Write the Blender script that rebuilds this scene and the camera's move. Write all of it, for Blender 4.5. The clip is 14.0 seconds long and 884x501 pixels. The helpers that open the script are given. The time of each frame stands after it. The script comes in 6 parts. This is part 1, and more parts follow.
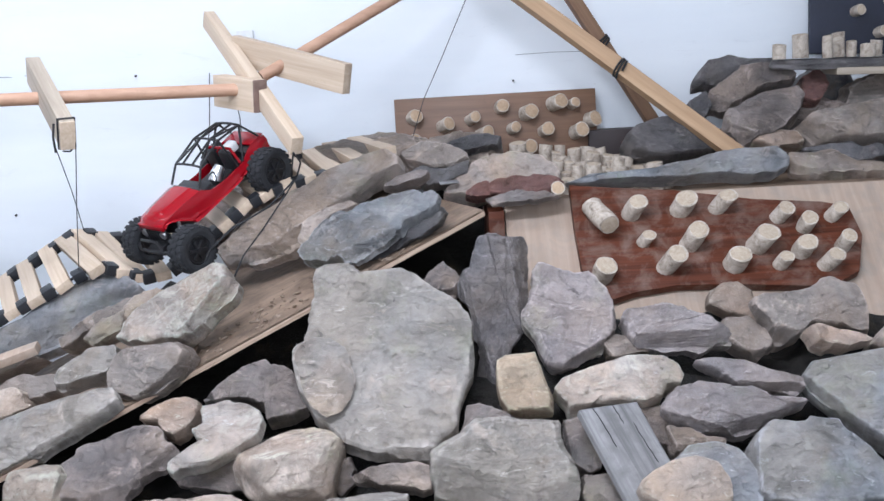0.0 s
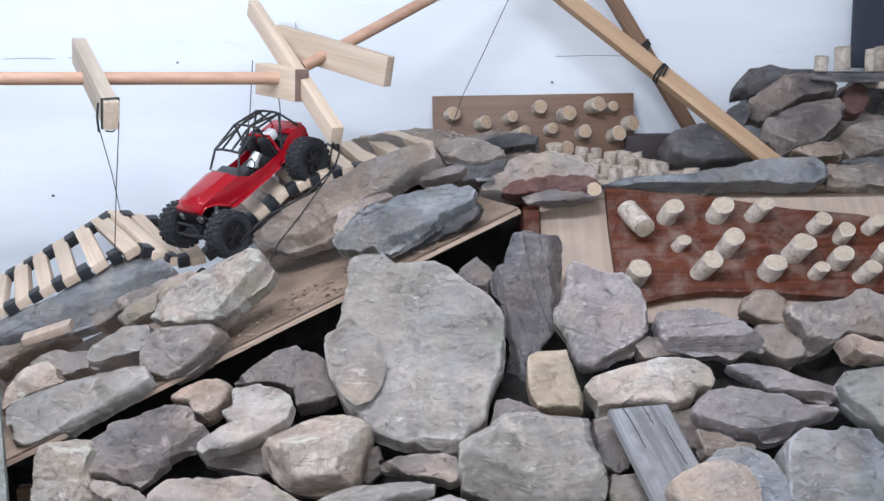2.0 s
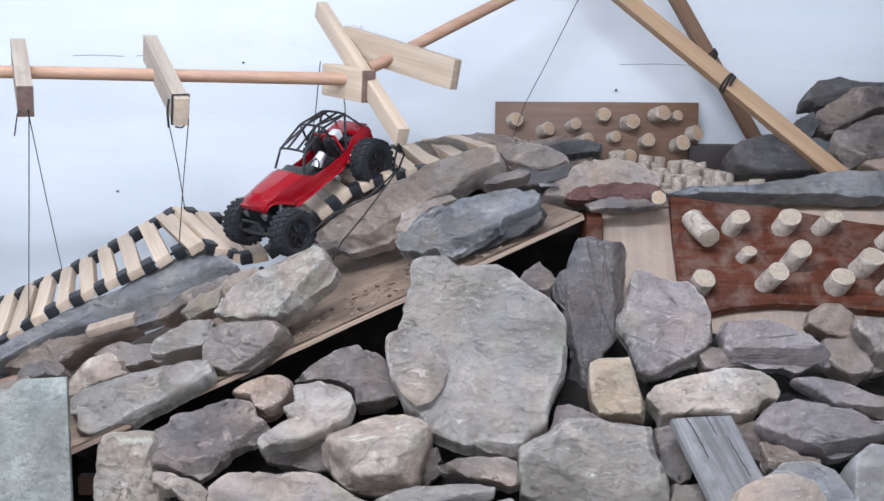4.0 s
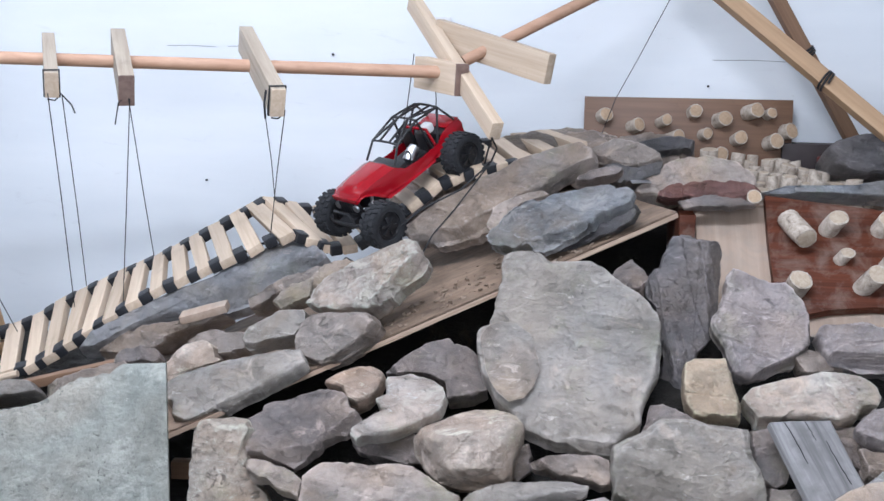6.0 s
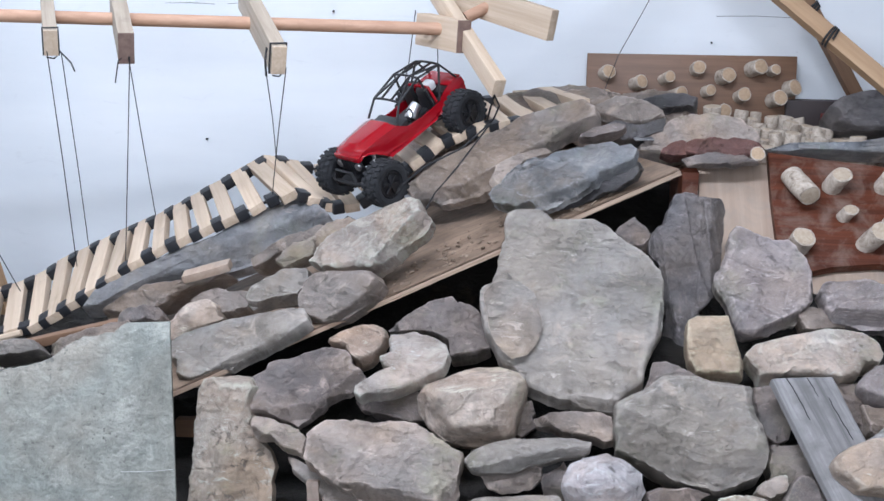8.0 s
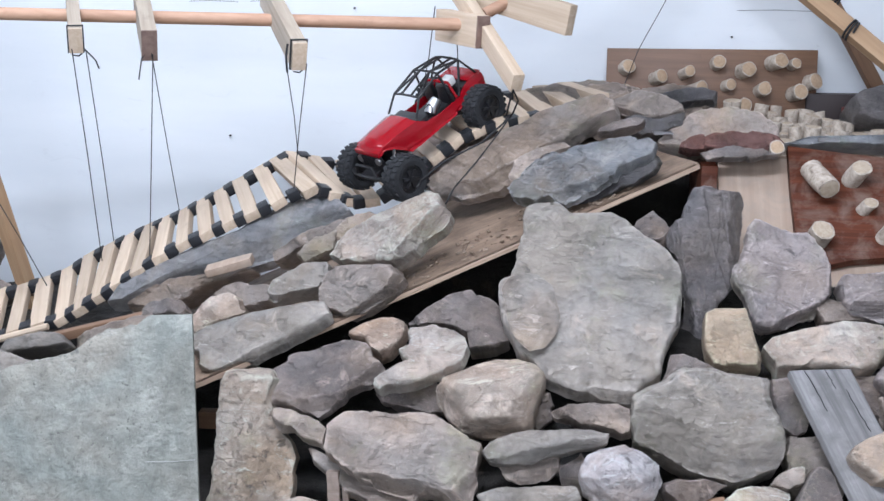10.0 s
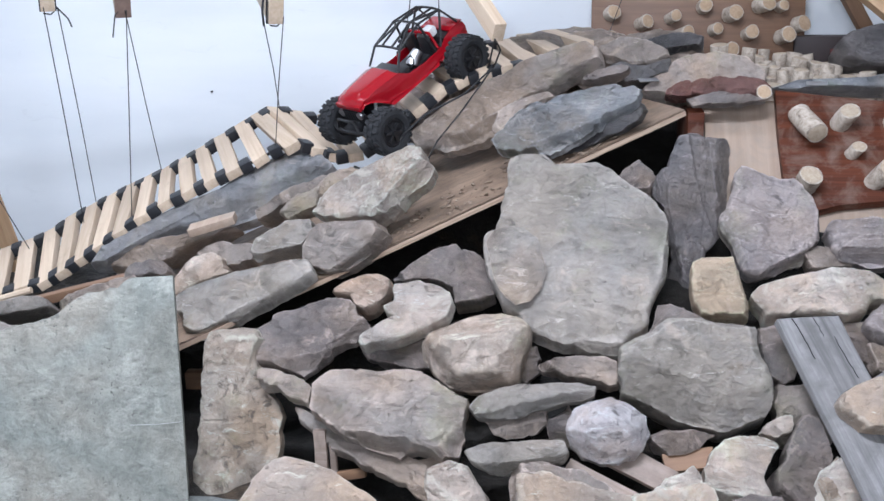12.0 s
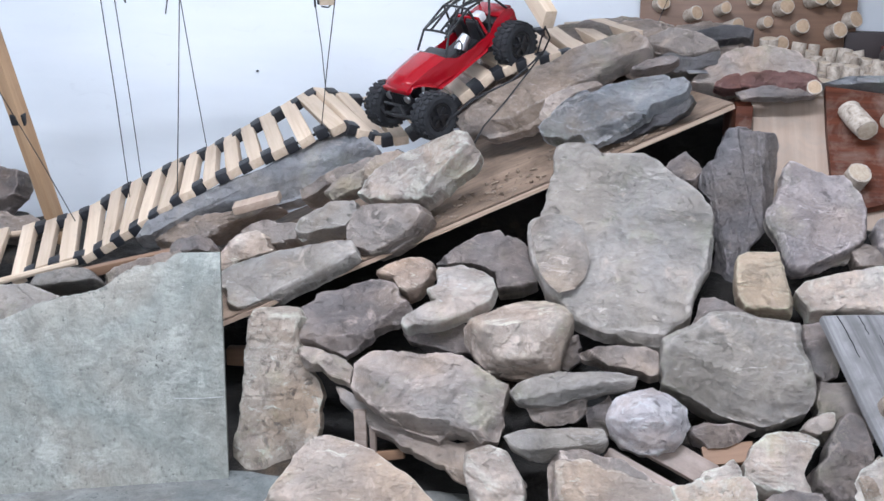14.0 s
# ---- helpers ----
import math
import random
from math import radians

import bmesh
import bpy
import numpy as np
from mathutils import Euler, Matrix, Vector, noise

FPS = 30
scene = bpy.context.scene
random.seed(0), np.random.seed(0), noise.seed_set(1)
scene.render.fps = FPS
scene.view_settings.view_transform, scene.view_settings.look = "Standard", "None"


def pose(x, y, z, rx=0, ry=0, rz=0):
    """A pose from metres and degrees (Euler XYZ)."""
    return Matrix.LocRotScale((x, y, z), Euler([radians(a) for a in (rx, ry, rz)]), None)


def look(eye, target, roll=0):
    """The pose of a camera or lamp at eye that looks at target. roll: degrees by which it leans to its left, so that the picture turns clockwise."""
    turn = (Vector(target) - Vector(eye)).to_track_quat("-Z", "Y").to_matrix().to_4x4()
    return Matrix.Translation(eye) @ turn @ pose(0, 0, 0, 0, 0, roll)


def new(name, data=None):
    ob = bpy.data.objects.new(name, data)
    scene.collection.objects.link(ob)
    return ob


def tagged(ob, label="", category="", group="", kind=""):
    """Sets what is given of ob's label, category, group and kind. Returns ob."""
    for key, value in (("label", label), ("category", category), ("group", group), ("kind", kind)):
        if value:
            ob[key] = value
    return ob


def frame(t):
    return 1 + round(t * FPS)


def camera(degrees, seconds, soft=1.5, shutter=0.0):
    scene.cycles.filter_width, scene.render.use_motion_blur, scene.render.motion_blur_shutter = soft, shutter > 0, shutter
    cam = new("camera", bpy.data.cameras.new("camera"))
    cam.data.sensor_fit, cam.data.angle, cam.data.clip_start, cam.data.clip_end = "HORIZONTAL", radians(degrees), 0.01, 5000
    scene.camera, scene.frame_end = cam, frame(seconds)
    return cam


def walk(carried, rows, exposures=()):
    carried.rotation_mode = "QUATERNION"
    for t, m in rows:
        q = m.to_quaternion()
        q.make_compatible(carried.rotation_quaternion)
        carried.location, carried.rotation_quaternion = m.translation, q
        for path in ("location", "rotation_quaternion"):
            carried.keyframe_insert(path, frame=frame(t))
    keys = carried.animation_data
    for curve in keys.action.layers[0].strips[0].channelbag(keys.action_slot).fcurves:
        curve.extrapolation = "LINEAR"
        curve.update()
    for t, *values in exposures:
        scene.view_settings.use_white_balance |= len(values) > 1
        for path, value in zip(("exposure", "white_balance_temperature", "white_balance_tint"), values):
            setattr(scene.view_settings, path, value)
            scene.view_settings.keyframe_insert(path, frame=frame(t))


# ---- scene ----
cam = camera(43.8, 14.0, soft=1.5, shutter=0.0)
ROWS = [
    (0.0, 0.0029, -0.0067, 1.0855, 79.017, 3.202, 0.003),
    (0.5, -0.0085, -0.0115, 1.0752, 79.647, 2.882, -0.018),
    (1.0, -0.0106, -0.0153, 1.0605, 79.888, 2.119, 1.115),
    (1.5, -0.0296, -0.0191, 1.0549, 79.995, 1.143, 0.857),
    (2.0, -0.0290, -0.0183, 1.0595, 79.438, 0.956, 1.553),
    (2.5, -0.0377, -0.0144, 1.0553, 79.197, 0.597, 1.869),
    (3.0, -0.0517, -0.0272, 1.0561, 79.250, 0.604, 1.492),
    (3.5, -0.0566, -0.0344, 1.0553, 79.726, -0.035, 1.963),
    (4.0, -0.0682, -0.0200, 1.0426, 79.993, -0.219, 4.185),
    (6.5, -0.1355, -0.0199, 1.0465, 79.300, -0.872, 7.829),
    (7.0, -0.1329, -0.0169, 1.0412, 78.845, -0.929, 7.967),
    (7.5, -0.1389, -0.0162, 1.0440, 77.975, -0.920, 8.107),
    (8.0, -0.1376, -0.0182, 1.0427, 77.440, -0.650, 7.670),
    (10.5, -0.1131, -0.0395, 1.0375, 77.244, -0.213, 9.091),
    (11.0, -0.1043, -0.0302, 1.0407, 76.067, 0.143, 8.632),
    (11.5, -0.0978, -0.0081, 1.0423, 75.361, 0.828, 8.782),
    (12.0, -0.0994, -0.0045, 1.0408, 74.712, 0.957, 8.420),
    (12.5, -0.1125, -0.0109, 1.0422, 74.714, 0.776, 8.104),
    (13.0, -0.1032, -0.0109, 1.0434, 74.303, 0.194, 8.504),
    (13.5, -0.1096, -0.0119, 1.0432, 74.321, -0.389, 9.368),
    (14.0, -0.1296, -0.0174, 1.0390, 74.026, -0.473, 10.387),
]
EXPOSURES = [(0.0, -0.09), (2.0, -0.13), (4.0, -0.20), (6.5, -0.22), (7.5, -0.26), (8.0, -0.22), (10.5, -0.15), (12.0, -0.12), (14.0, -0.06)]
walk(cam, [(t, pose(x, y, z, rx, ry, rz)) for t, x, y, z, rx, ry, rz in ROWS], EXPOSURES)

# ---- world and large lights ----
world = bpy.data.worlds.new("world")
scene.world = world
world.use_nodes = True
sky = world.node_tree.nodes.new("ShaderNodeTexSky")
sky.sky_type, sky.sun_disc, sky.sun_elevation, sky.sun_rotation = "NISHITA", False, radians(35), radians(200)
world.node_tree.links.new(sky.outputs[0], world.node_tree.nodes["Background"].inputs[0])
world.node_tree.nodes["Background"].inputs[1].default_value = 0.1


def area_lamp(name, place, target, width, depth, watts, colour):
    lamp = bpy.data.lights.new(name, "AREA")
    lamp.shape, lamp.size, lamp.size_y, lamp.energy, lamp.color = "RECTANGLE", width, depth, watts, colour
    ob = new(name, lamp)
    ob.matrix_world = look(place, target)
    return ob


area_lamp("tube_lamp_front", (-1.80, 2.05, 2.44), (-1.80, 2.05, 0), 1.5, 0.25, 33, (0.777, 0.843, 1.0))
area_lamp("tube_lamp_back", (-0.35, 0.85, 2.44), (-0.35, 0.85, 0), 1.5, 0.25, 104, (0.777, 0.843, 1.0))
area_lamp("window_daylight", (-0.6, -2.42, 1.55), (-0.6, 2, 1.1), 2.4, 1.2, 86, (0.765, 0.845, 1.0))


# ---- materials ----
def nodes_of(name):
    m = bpy.data.materials.new(name)
    m.use_nodes = True
    t = m.node_tree
    return m, t, t.nodes["Principled BSDF"]


def add(t, kind, **inputs):
    n = t.nodes.new(kind)
    for k, v in inputs.items():
        n.inputs[k.replace("_", " ")].default_value = v
    return n


def coords(t, scale=(1, 1, 1)):
    c = t.nodes.new("ShaderNodeTexCoord")
    m = t.nodes.new("ShaderNodeMapping")
    m.inputs["Scale"].default_value = scale
    t.links.new(c.outputs["Object"], m.inputs["Vector"])
    return m.outputs["Vector"]


def ramp(t, source, stops):
    r = t.nodes.new("ShaderNodeValToRGB")
    e = r.color_ramp.elements
    while len(e) < len(stops):
        e.new(0.5)
    for el, (p, c) in zip(e, stops):
        el.position, el.color = p, (*c, 1) if len(c) == 3 else c
    t.links.new(source, r.inputs[0])
    return r.outputs[0]


def mix(t, a, b, factor, kind="MIX"):
    m = t.nodes.new("ShaderNodeMix")
    m.data_type, m.blend_type = "RGBA", kind
    for s, v in ((m.inputs[0], factor), (m.inputs[6], a), (m.inputs[7], b)):
        if isinstance(v, (int, float)):
            s.default_value = v
        elif isinstance(v, tuple):
            s.default_value = (*v, 1)
        else:
            t.links.new(v, s)
    return m.outputs[2]


def bump(t, bsdf, heights, distance=0.004, strength=0.6):
    last = None
    for h, d in heights:
        b = t.nodes.new("ShaderNodeBump")
        b.inputs["Strength"].default_value = strength
        b.inputs["Distance"].default_value = d
        t.links.new(h, b.inputs["Height"])
        if last:
            t.links.new(last, b.inputs["Normal"])
        last = b.outputs[0]
    t.links.new(last, bsdf.inputs["Normal"])


def noise_tex(t, vec, scale, detail=5, rough=0.6, warp=0.0):
    n = add(t, "ShaderNodeTexNoise", Scale=scale, Detail=detail, Roughness=rough, Distortion=warp)
    t.links.new(vec, n.inputs["Vector"])
    return n.outputs["Fac"]


def shift(t):
    """Object coordinates moved by a random step for each object, so that no two pieces share a pattern."""
    c = t.nodes.new("ShaderNodeTexCoord")
    o = t.nodes.new("ShaderNodeObjectInfo")
    m = t.nodes.new("ShaderNodeVectorMath")
    m.operation = "MULTIPLY_ADD"
    t.links.new(o.outputs["Random"], m.inputs[0])
    m.inputs[1].default_value = (37.0, 53.0, 71.0)
    t.links.new(c.outputs["Object"], m.inputs[2])
    return m.outputs[0], o.outputs["Random"]


def stretch(t, vec, scale, turn=(0, 0, 0)):
    m = t.nodes.new("ShaderNodeMapping")
    m.inputs["Scale"].default_value = scale
    m.inputs["Rotation"].default_value = [radians(a) for a in turn]
    t.links.new(vec, m.inputs["Vector"])
    return m.outputs[0]


def stone_material(name, low, high, crust, crusty=0.62, speck=0.0, grain=1.0, layers=0.5, pitted=0.0, hues=0.6):
    low, high, crust = [(c[0] * 1.055, c[1] * 1.01, c[2] * 0.99) for c in (low, high, crust)]
    m, t, b = nodes_of(name)
    vec, rnd = shift(t)
    big = noise_tex(t, vec, 5.5, 6, 0.60, 0.6)
    col = ramp(t, big, [(0.36, low), (0.50, tuple(0.45 * x + 0.55 * y for x, y in zip(low, high))), (0.64, high)])
    hue = noise_tex(t, vec, 4.2, 5, 0.58, 0.8)
    col = mix(t, col, ramp(t, hue, [(0.34, (0.87, 0.99, 1.06)), (0.48, (1.0, 1.0, 0.98)), (0.62, (1.13, 1.01, 0.83))]), hues, "MULTIPLY")
    # cleavage bands, long in one direction
    streak = noise_tex(t, stretch(t, vec, (8, 24, 60), (10, 5, 35)), 1.0, 7, 0.68, 0.9)
    col = mix(t, col, ramp(t, streak, [(0.34, (0.66, 0.66, 0.67)), (0.62, (1.08, 1.07, 1.06))]), 0.1 + 0.4 * layers, "MULTIPLY")
    mottle = noise_tex(t, vec, 24, 7, 0.68, 1.2)
    col = mix(t, col, ramp(t, mottle, [(0.36, (0.66, 0.655, 0.65)), (0.48, (0.96, 0.96, 0.96)), (0.64, (1.22, 1.22, 1.21))]), 0.55, "MULTIPLY")
    fine = noise_tex(t, vec, 130, 6, 0.72)
    col = mix(t, col, ramp(t, fine, [(0.34, (0.70, 0.70, 0.70)), (0.68, (1.22, 1.22, 1.21))]), 0.24 * grain, "MULTIPLY")
    patch = noise_tex(t, vec, 13, 8, 0.70, 0.9)
    col = mix(t, col, crust, ramp(t, patch, [(crusty - 0.09, (0, 0, 0)), (crusty + 0.01, (0.7, 0.7, 0.7))]))
    # pale scrapes and bruises, drawn out along the cleavage
    chips = noise_tex(t, stretch(t, vec, (16, 44, 44), (0, 20, 25)), 1.0, 8, 0.78, 0.7)
    col = mix(t, col, tuple(min(0.8, c * 1.6) for c in high), ramp(t, chips, [(0.595 - speck, (0, 0, 0)), (0.66 - speck, (0.8, 0.8, 0.8))]))
    pits = noise_tex(t, vec, 33, 6, 0.7, 0.6)
    bent = t.nodes.new("ShaderNodeVectorMath")
    bent.operation = "MULTIPLY_ADD"
    t.links.new(mottle, bent.inputs[0])
    bent.inputs[1].default_value = (0.07, 0.05, 0.06)
    t.links.new(vec, bent.inputs[2])
    flakes = add(t, "ShaderNodeTexVoronoi", Scale=17.0, Randomness=1.0)
    t.links.new(stretch(t, bent.outputs[0], (0.7, 1.5, 2.0), (15, 10, 30)), flakes.inputs["Vector"])
    shard = add(t, "ShaderNodeTexVoronoi", Scale=46.0, Randomness=1.0)
    t.links.new(stretch(t, bent.outputs[0], (0.7, 1.4, 2.0), (0, 25, -20)), shard.inputs["Vector"])
    col = mix(t, col, tuple(c * 0.45 for c in low), ramp(t, pits, [(0.29 + pitted, (0.8, 0.8, 0.8)), (0.37 + pitted, (0, 0, 0))]))
    rust = noise_tex(t, vec, 6, 7, 0.70, 0.5)
    col = mix(t, col, (0.29, 0.195, 0.12), ramp(t, rust, [(0.57, (0, 0, 0)), (0.75, (0.45, 0.45, 0.45))]))
    # freshly chipped corners show paler stone
    geo = t.nodes.new("ShaderNodeNewGeometry")
    worn = mix(t, ramp(t, geo.outputs["Pointiness"], [(0.508, (0, 0, 0)), (0.55, (0.85, 0.85, 0.85))]), ramp(t, patch, [(0.36, (0, 0, 0)), (0.54, (1, 1, 1))]), 1.0, "MULTIPLY")
    col = mix(t, col, tuple(min(0.8, c * 1.45) for c in high), worn)
    moss = noise_tex(t, vec, 6.3, 7, 0.7, 0.2)
    col = mix(t, col, ramp(t, moss, [(0.54, (1, 1, 1)), (0.66, (0.90, 0.98, 0.80))]), 0.6, "MULTIPLY")
    tone = t.nodes.new("ShaderNodeMapRange")
    tone.inputs["To Min"].default_value, tone.inputs["To Max"].default_value = 0.78, 1.00
    t.links.new(rnd, tone.inputs[0])
    v = t.nodes.new("ShaderNodeVectorMath")
    v.operation = "SCALE"
    t.links.new(col, v.inputs[0])
    t.links.new(tone.outputs[0], v.inputs["Scale"])
    t.links.new(v.outputs[0], b.inputs["Base Color"])
    gloss = t.nodes.new("ShaderNodeMapRange")
    gloss.inputs["To Min"].default_value, gloss.inputs["To Max"].default_value = 0.45, 0.85
    t.links.new(patch, gloss.inputs[0])
    t.links.new(gloss.outputs[0], b.inputs["Roughness"])
    b.inputs["Specular IOR Level"].default_value = 0.45
    bump(t, b, [(patch, 0.014), (flakes.outputs["Distance"], 0.005), (shard.outputs["Distance"], 0.0012), (mottle, 0.006), (streak, 0.012 * layers + 0.002), (chips, 0.007), (fine, 0.002)], strength=1.0)
    return m


STONE = {
    "standing": stone_material("ridged_dark_slate", (0.118, 0.111, 0.116), (0.272, 0.254, 0.258), (0.40, 0.345, 0.32), 0.66, layers=1.2),
    "flake": stone_material("pinkish_flake", (0.305, 0.268, 0.238), (0.455, 0.402, 0.358), (0.58, 0.50, 0.45), 0.66, layers=0.8),
    "pillar": stone_material("pitted_pale_stone", (0.38, 0.318, 0.265), (0.62, 0.525, 0.445), (0.62, 0.55, 0.47), 0.60, speck=0.03, grain=1.3, pitted=0.08),
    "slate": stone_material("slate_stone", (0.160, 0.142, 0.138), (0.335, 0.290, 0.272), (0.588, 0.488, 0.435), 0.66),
    "grey": stone_material("grey_stone", (0.259, 0.222, 0.200), (0.484, 0.414, 0.369), (0.640, 0.542, 0.482), 0.66),
    "green": stone_material("greenish_stone", (0.262, 0.248, 0.229), (0.430, 0.405, 0.376), (0.570, 0.493, 0.425), 0.66, layers=0.5, grain=0.7, hues=0.3),
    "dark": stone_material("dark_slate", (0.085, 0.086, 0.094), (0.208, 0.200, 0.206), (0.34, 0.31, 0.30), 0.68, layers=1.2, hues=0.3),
    "blue": stone_material("blue_grey_slate", (0.235, 0.245, 0.262), (0.410, 0.420, 0.440), (0.60, 0.54, 0.50), 0.69, grain=0.6),
    "blueslate": stone_material("layered_slate", (0.165, 0.176, 0.190), (0.345, 0.358, 0.375), (0.54, 0.53, 0.52), 0.63, layers=1.7),
    "violet": stone_material("purplish_slate", (0.295, 0.264, 0.263), (0.482, 0.434, 0.430), (0.58, 0.52, 0.49), 0.68, layers=0.8, hues=0.5),
    "brown": stone_material("brown_stone", (0.215, 0.184, 0.165), (0.385, 0.332, 0.297), (0.539, 0.444, 0.369), 0.66),
    "tan": stone_material("tan_stone", (0.391, 0.299, 0.240), (0.601, 0.473, 0.397), (0.653, 0.525, 0.438), 0.66),
    "beige": stone_material("sandy_stone", (0.400, 0.332, 0.280), (0.570, 0.482, 0.418), (0.676, 0.554, 0.473), 0.68, grain=0.7),
    "pale": stone_material("pale_stone", (0.405, 0.345, 0.302), (0.635, 0.55, 0.49), (0.70, 0.67, 0.59), 0.60),
    "yellow": stone_material("yellowish_stone", (0.439, 0.332, 0.238), (0.625, 0.499, 0.372), (0.681, 0.561, 0.462), 0.66),
    "granite": stone_material("speckled_stone", (0.350, 0.275, 0.222), (0.572, 0.470, 0.395), (0.780, 0.675, 0.589), 0.62, speck=0.03, grain=1.0),
    "quartz": stone_material("quartz_stone", (0.36, 0.33, 0.335), (0.72, 0.66, 0.665), (0.78, 0.76, 0.77), 0.56, speck=0.05, grain=1.3, layers=0.1, pitted=0.05),
    "red": stone_material("reddish_stone", (0.130, 0.062, 0.056), (0.26, 0.135, 0.118), (0.521, 0.403, 0.349), 0.68),
}


def wood_material(name, low, high, along="X", grain=1.0, dirt=None, rough=0.62):
    m, t, b = nodes_of(name)
    vec, rnd = shift(t)
    s = {"X": (3, 60, 60), "Y": (60, 3, 60), "Z": (60, 60, 3)}[along]
    fibre = noise_tex(t, stretch(t, vec, s), 1.0, 5, 0.62, 0.6)
    col = ramp(t, fibre, [(0.3, low), (0.68, high)])
    wide = noise_tex(t, stretch(t, vec, tuple(x * 0.15 for x in s)), 1.6, 3, 0.5)
    col = mix(t, col, ramp(t, wide, [(0.3, (0.8, 0.77, 0.74)), (0.7, (1.1, 1.08, 1.05))]), 0.6 * grain, "MULTIPLY")
    stain = noise_tex(t, vec, 14, 6, 0.65, 0.5)
    if dirt:
        col = mix(t, col, dirt, ramp(t, stain, [(0.45, (0, 0, 0)), (0.72, (0.8, 0.8, 0.8))]))
    else:
        col = mix(t, col, tuple(c * 0.55 for c in low), ramp(t, stain, [(0.6, (0, 0, 0)), (0.8, (0.5, 0.5, 0.5))]))
    tone = t.nodes.new("ShaderNodeMapRange")
    tone.inputs["To Min"].default_value, tone.inputs["To Max"].default_value = 0.86, 1.12
    t.links.new(rnd, tone.inputs[0])
    v = t.nodes.new("ShaderNodeVectorMath")
    v.operation = "SCALE"
    t.links.new(col, v.inputs[0])
    t.links.new(tone.outputs[0], v.inputs["Scale"])
    t.links.new(v.outputs[0], b.inputs["Base Color"])
    b.inputs["Roughness"].default_value = rough
    bump(t, b, [(fibre, 0.0012), (stain, 0.0015)], strength=0.5)
    return m


PINE = wood_material("pine_wood", (0.51, 0.385, 0.275), (0.655, 0.53, 0.41), grain=0.8)
PINE_OLD = wood_material("greyed_pine", (0.33, 0.27, 0.21), (0.50, 0.43, 0.35))
PINE_CUT = wood_material("sawn_end_brown", (0.16, 0.10, 0.085), (0.25, 0.17, 0.14))
DOWEL = wood_material("dowel_wood", (0.40, 0.230, 0.150), (0.51, 0.320, 0.222))
POST = wood_material("post_wood", (0.41, 0.25, 0.14), (0.54, 0.36, 0.22))
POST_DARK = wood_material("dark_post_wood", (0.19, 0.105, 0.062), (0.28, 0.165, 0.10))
PLY = wood_material("dusty_plywood", (0.200, 0.136, 0.094), (0.345, 0.248, 0.180), dirt=(0.088, 0.058, 0.040), grain=0.5)
PLY_EDGE = wood_material("plywood_edge", (0.40, 0.27, 0.195), (0.60, 0.46, 0.35), grain=0.5)
PLY_CLEAN = wood_material("plain_plywood", (0.36, 0.262, 0.20), (0.45, 0.345, 0.27), along="Y", grain=0.4, dirt=(0.28, 0.245, 0.21))
MAHOGANY = wood_material("stained_board", (0.044, 0.012, 0.006), (0.125, 0.036, 0.017), dirt=(0.200, 0.145, 0.118), grain=0.4, rough=0.55)
MAHOGANY.node_tree.nodes["Principled BSDF"].inputs["Specular IOR Level"].default_value = 0.2
MAHOGANY_EDGE = wood_material("board_edge", (0.10, 0.036, 0.018), (0.19, 0.075, 0.038), rough=0.5)
LATH_WOOD = wood_material("dusty_lath", (0.27, 0.20, 0.165), (0.42, 0.335, 0.29), dirt=(0.16, 0.125, 0.10))
BOARD = wood_material("brown_board", (0.130, 0.066, 0.036), (0.20, 0.106, 0.060), rough=0.5)
WEATHERED = wood_material("weathered_plank", (0.14, 0.137, 0.14), (0.36, 0.352, 0.356), along="Y", dirt=(0.15, 0.145, 0.14), rough=0.85)


def birch_material(name, end, warm=1.0):
    m, t, b = nodes_of(name)
    vec, rnd = shift(t)
    if end:
        n = noise_tex(t, vec, 60, 4, 0.6, 1.5)
        col = ramp(t, n, [(0.3, (0.37, 0.285 / warm, 0.205 / warm ** 2)), (0.7, (0.50, 0.415 / warm, 0.320 / warm ** 2))])
    else:
        n = noise_tex(t, vec, 45, 6, 0.7, 0.6)
        col = ramp(t, n, [(0.3, (0.18, 0.14, 0.11)), (0.44, (0.39, 0.325, 0.265)), (0.64, (0.58, 0.505, 0.425))])
    t.links.new(col, b.inputs["Base Color"])
    b.inputs["Roughness"].default_value = 0.8
    bump(t, b, [(n, 0.003)], strength=0.6)
    return m


BARK, LOG_END = birch_material("birch_bark", False), birch_material("birch_end", True)
LOG_END_WARM = birch_material("tan_sawn_end", True, 1.14)


def paint(name, colour, rough=0.5, metal=0.0, vary=0.12, scale=8, bumpy=0.0006, coat=0.0):
    m, t, b = nodes_of(name)
    vec = coords(t)
    n = noise_tex(t, vec, scale, 6, 0.6)
    k1, k2 = 1 - vary, 1 + vary
    col = ramp(t, n, [(0.3, tuple(c * k1 for c in colour)), (0.7, tuple(min(1, c * k2) for c in colour))])
    t.links.new(col, b.inputs["Base Color"])
    f = noise_tex(t, vec, scale * 14, 4, 0.7)
    r = t.nodes.new("ShaderNodeMapRange")
    r.inputs["To Min"].default_value, r.inputs["To Max"].default_value = max(0.03, rough - 0.1), min(1, rough + 0.12)
    t.links.new(f, r.inputs[0])
    t.links.new(r.outputs[0], b.inputs["Roughness"])
    b.inputs["Metallic"].default_value = metal
    b.inputs["Coat Weight"].default_value = coat
    b.inputs["Coat Roughness"].default_value = 0.06
    if bumpy:
        bump(t, b, [(f, bumpy)], strength=0.4)
    return m


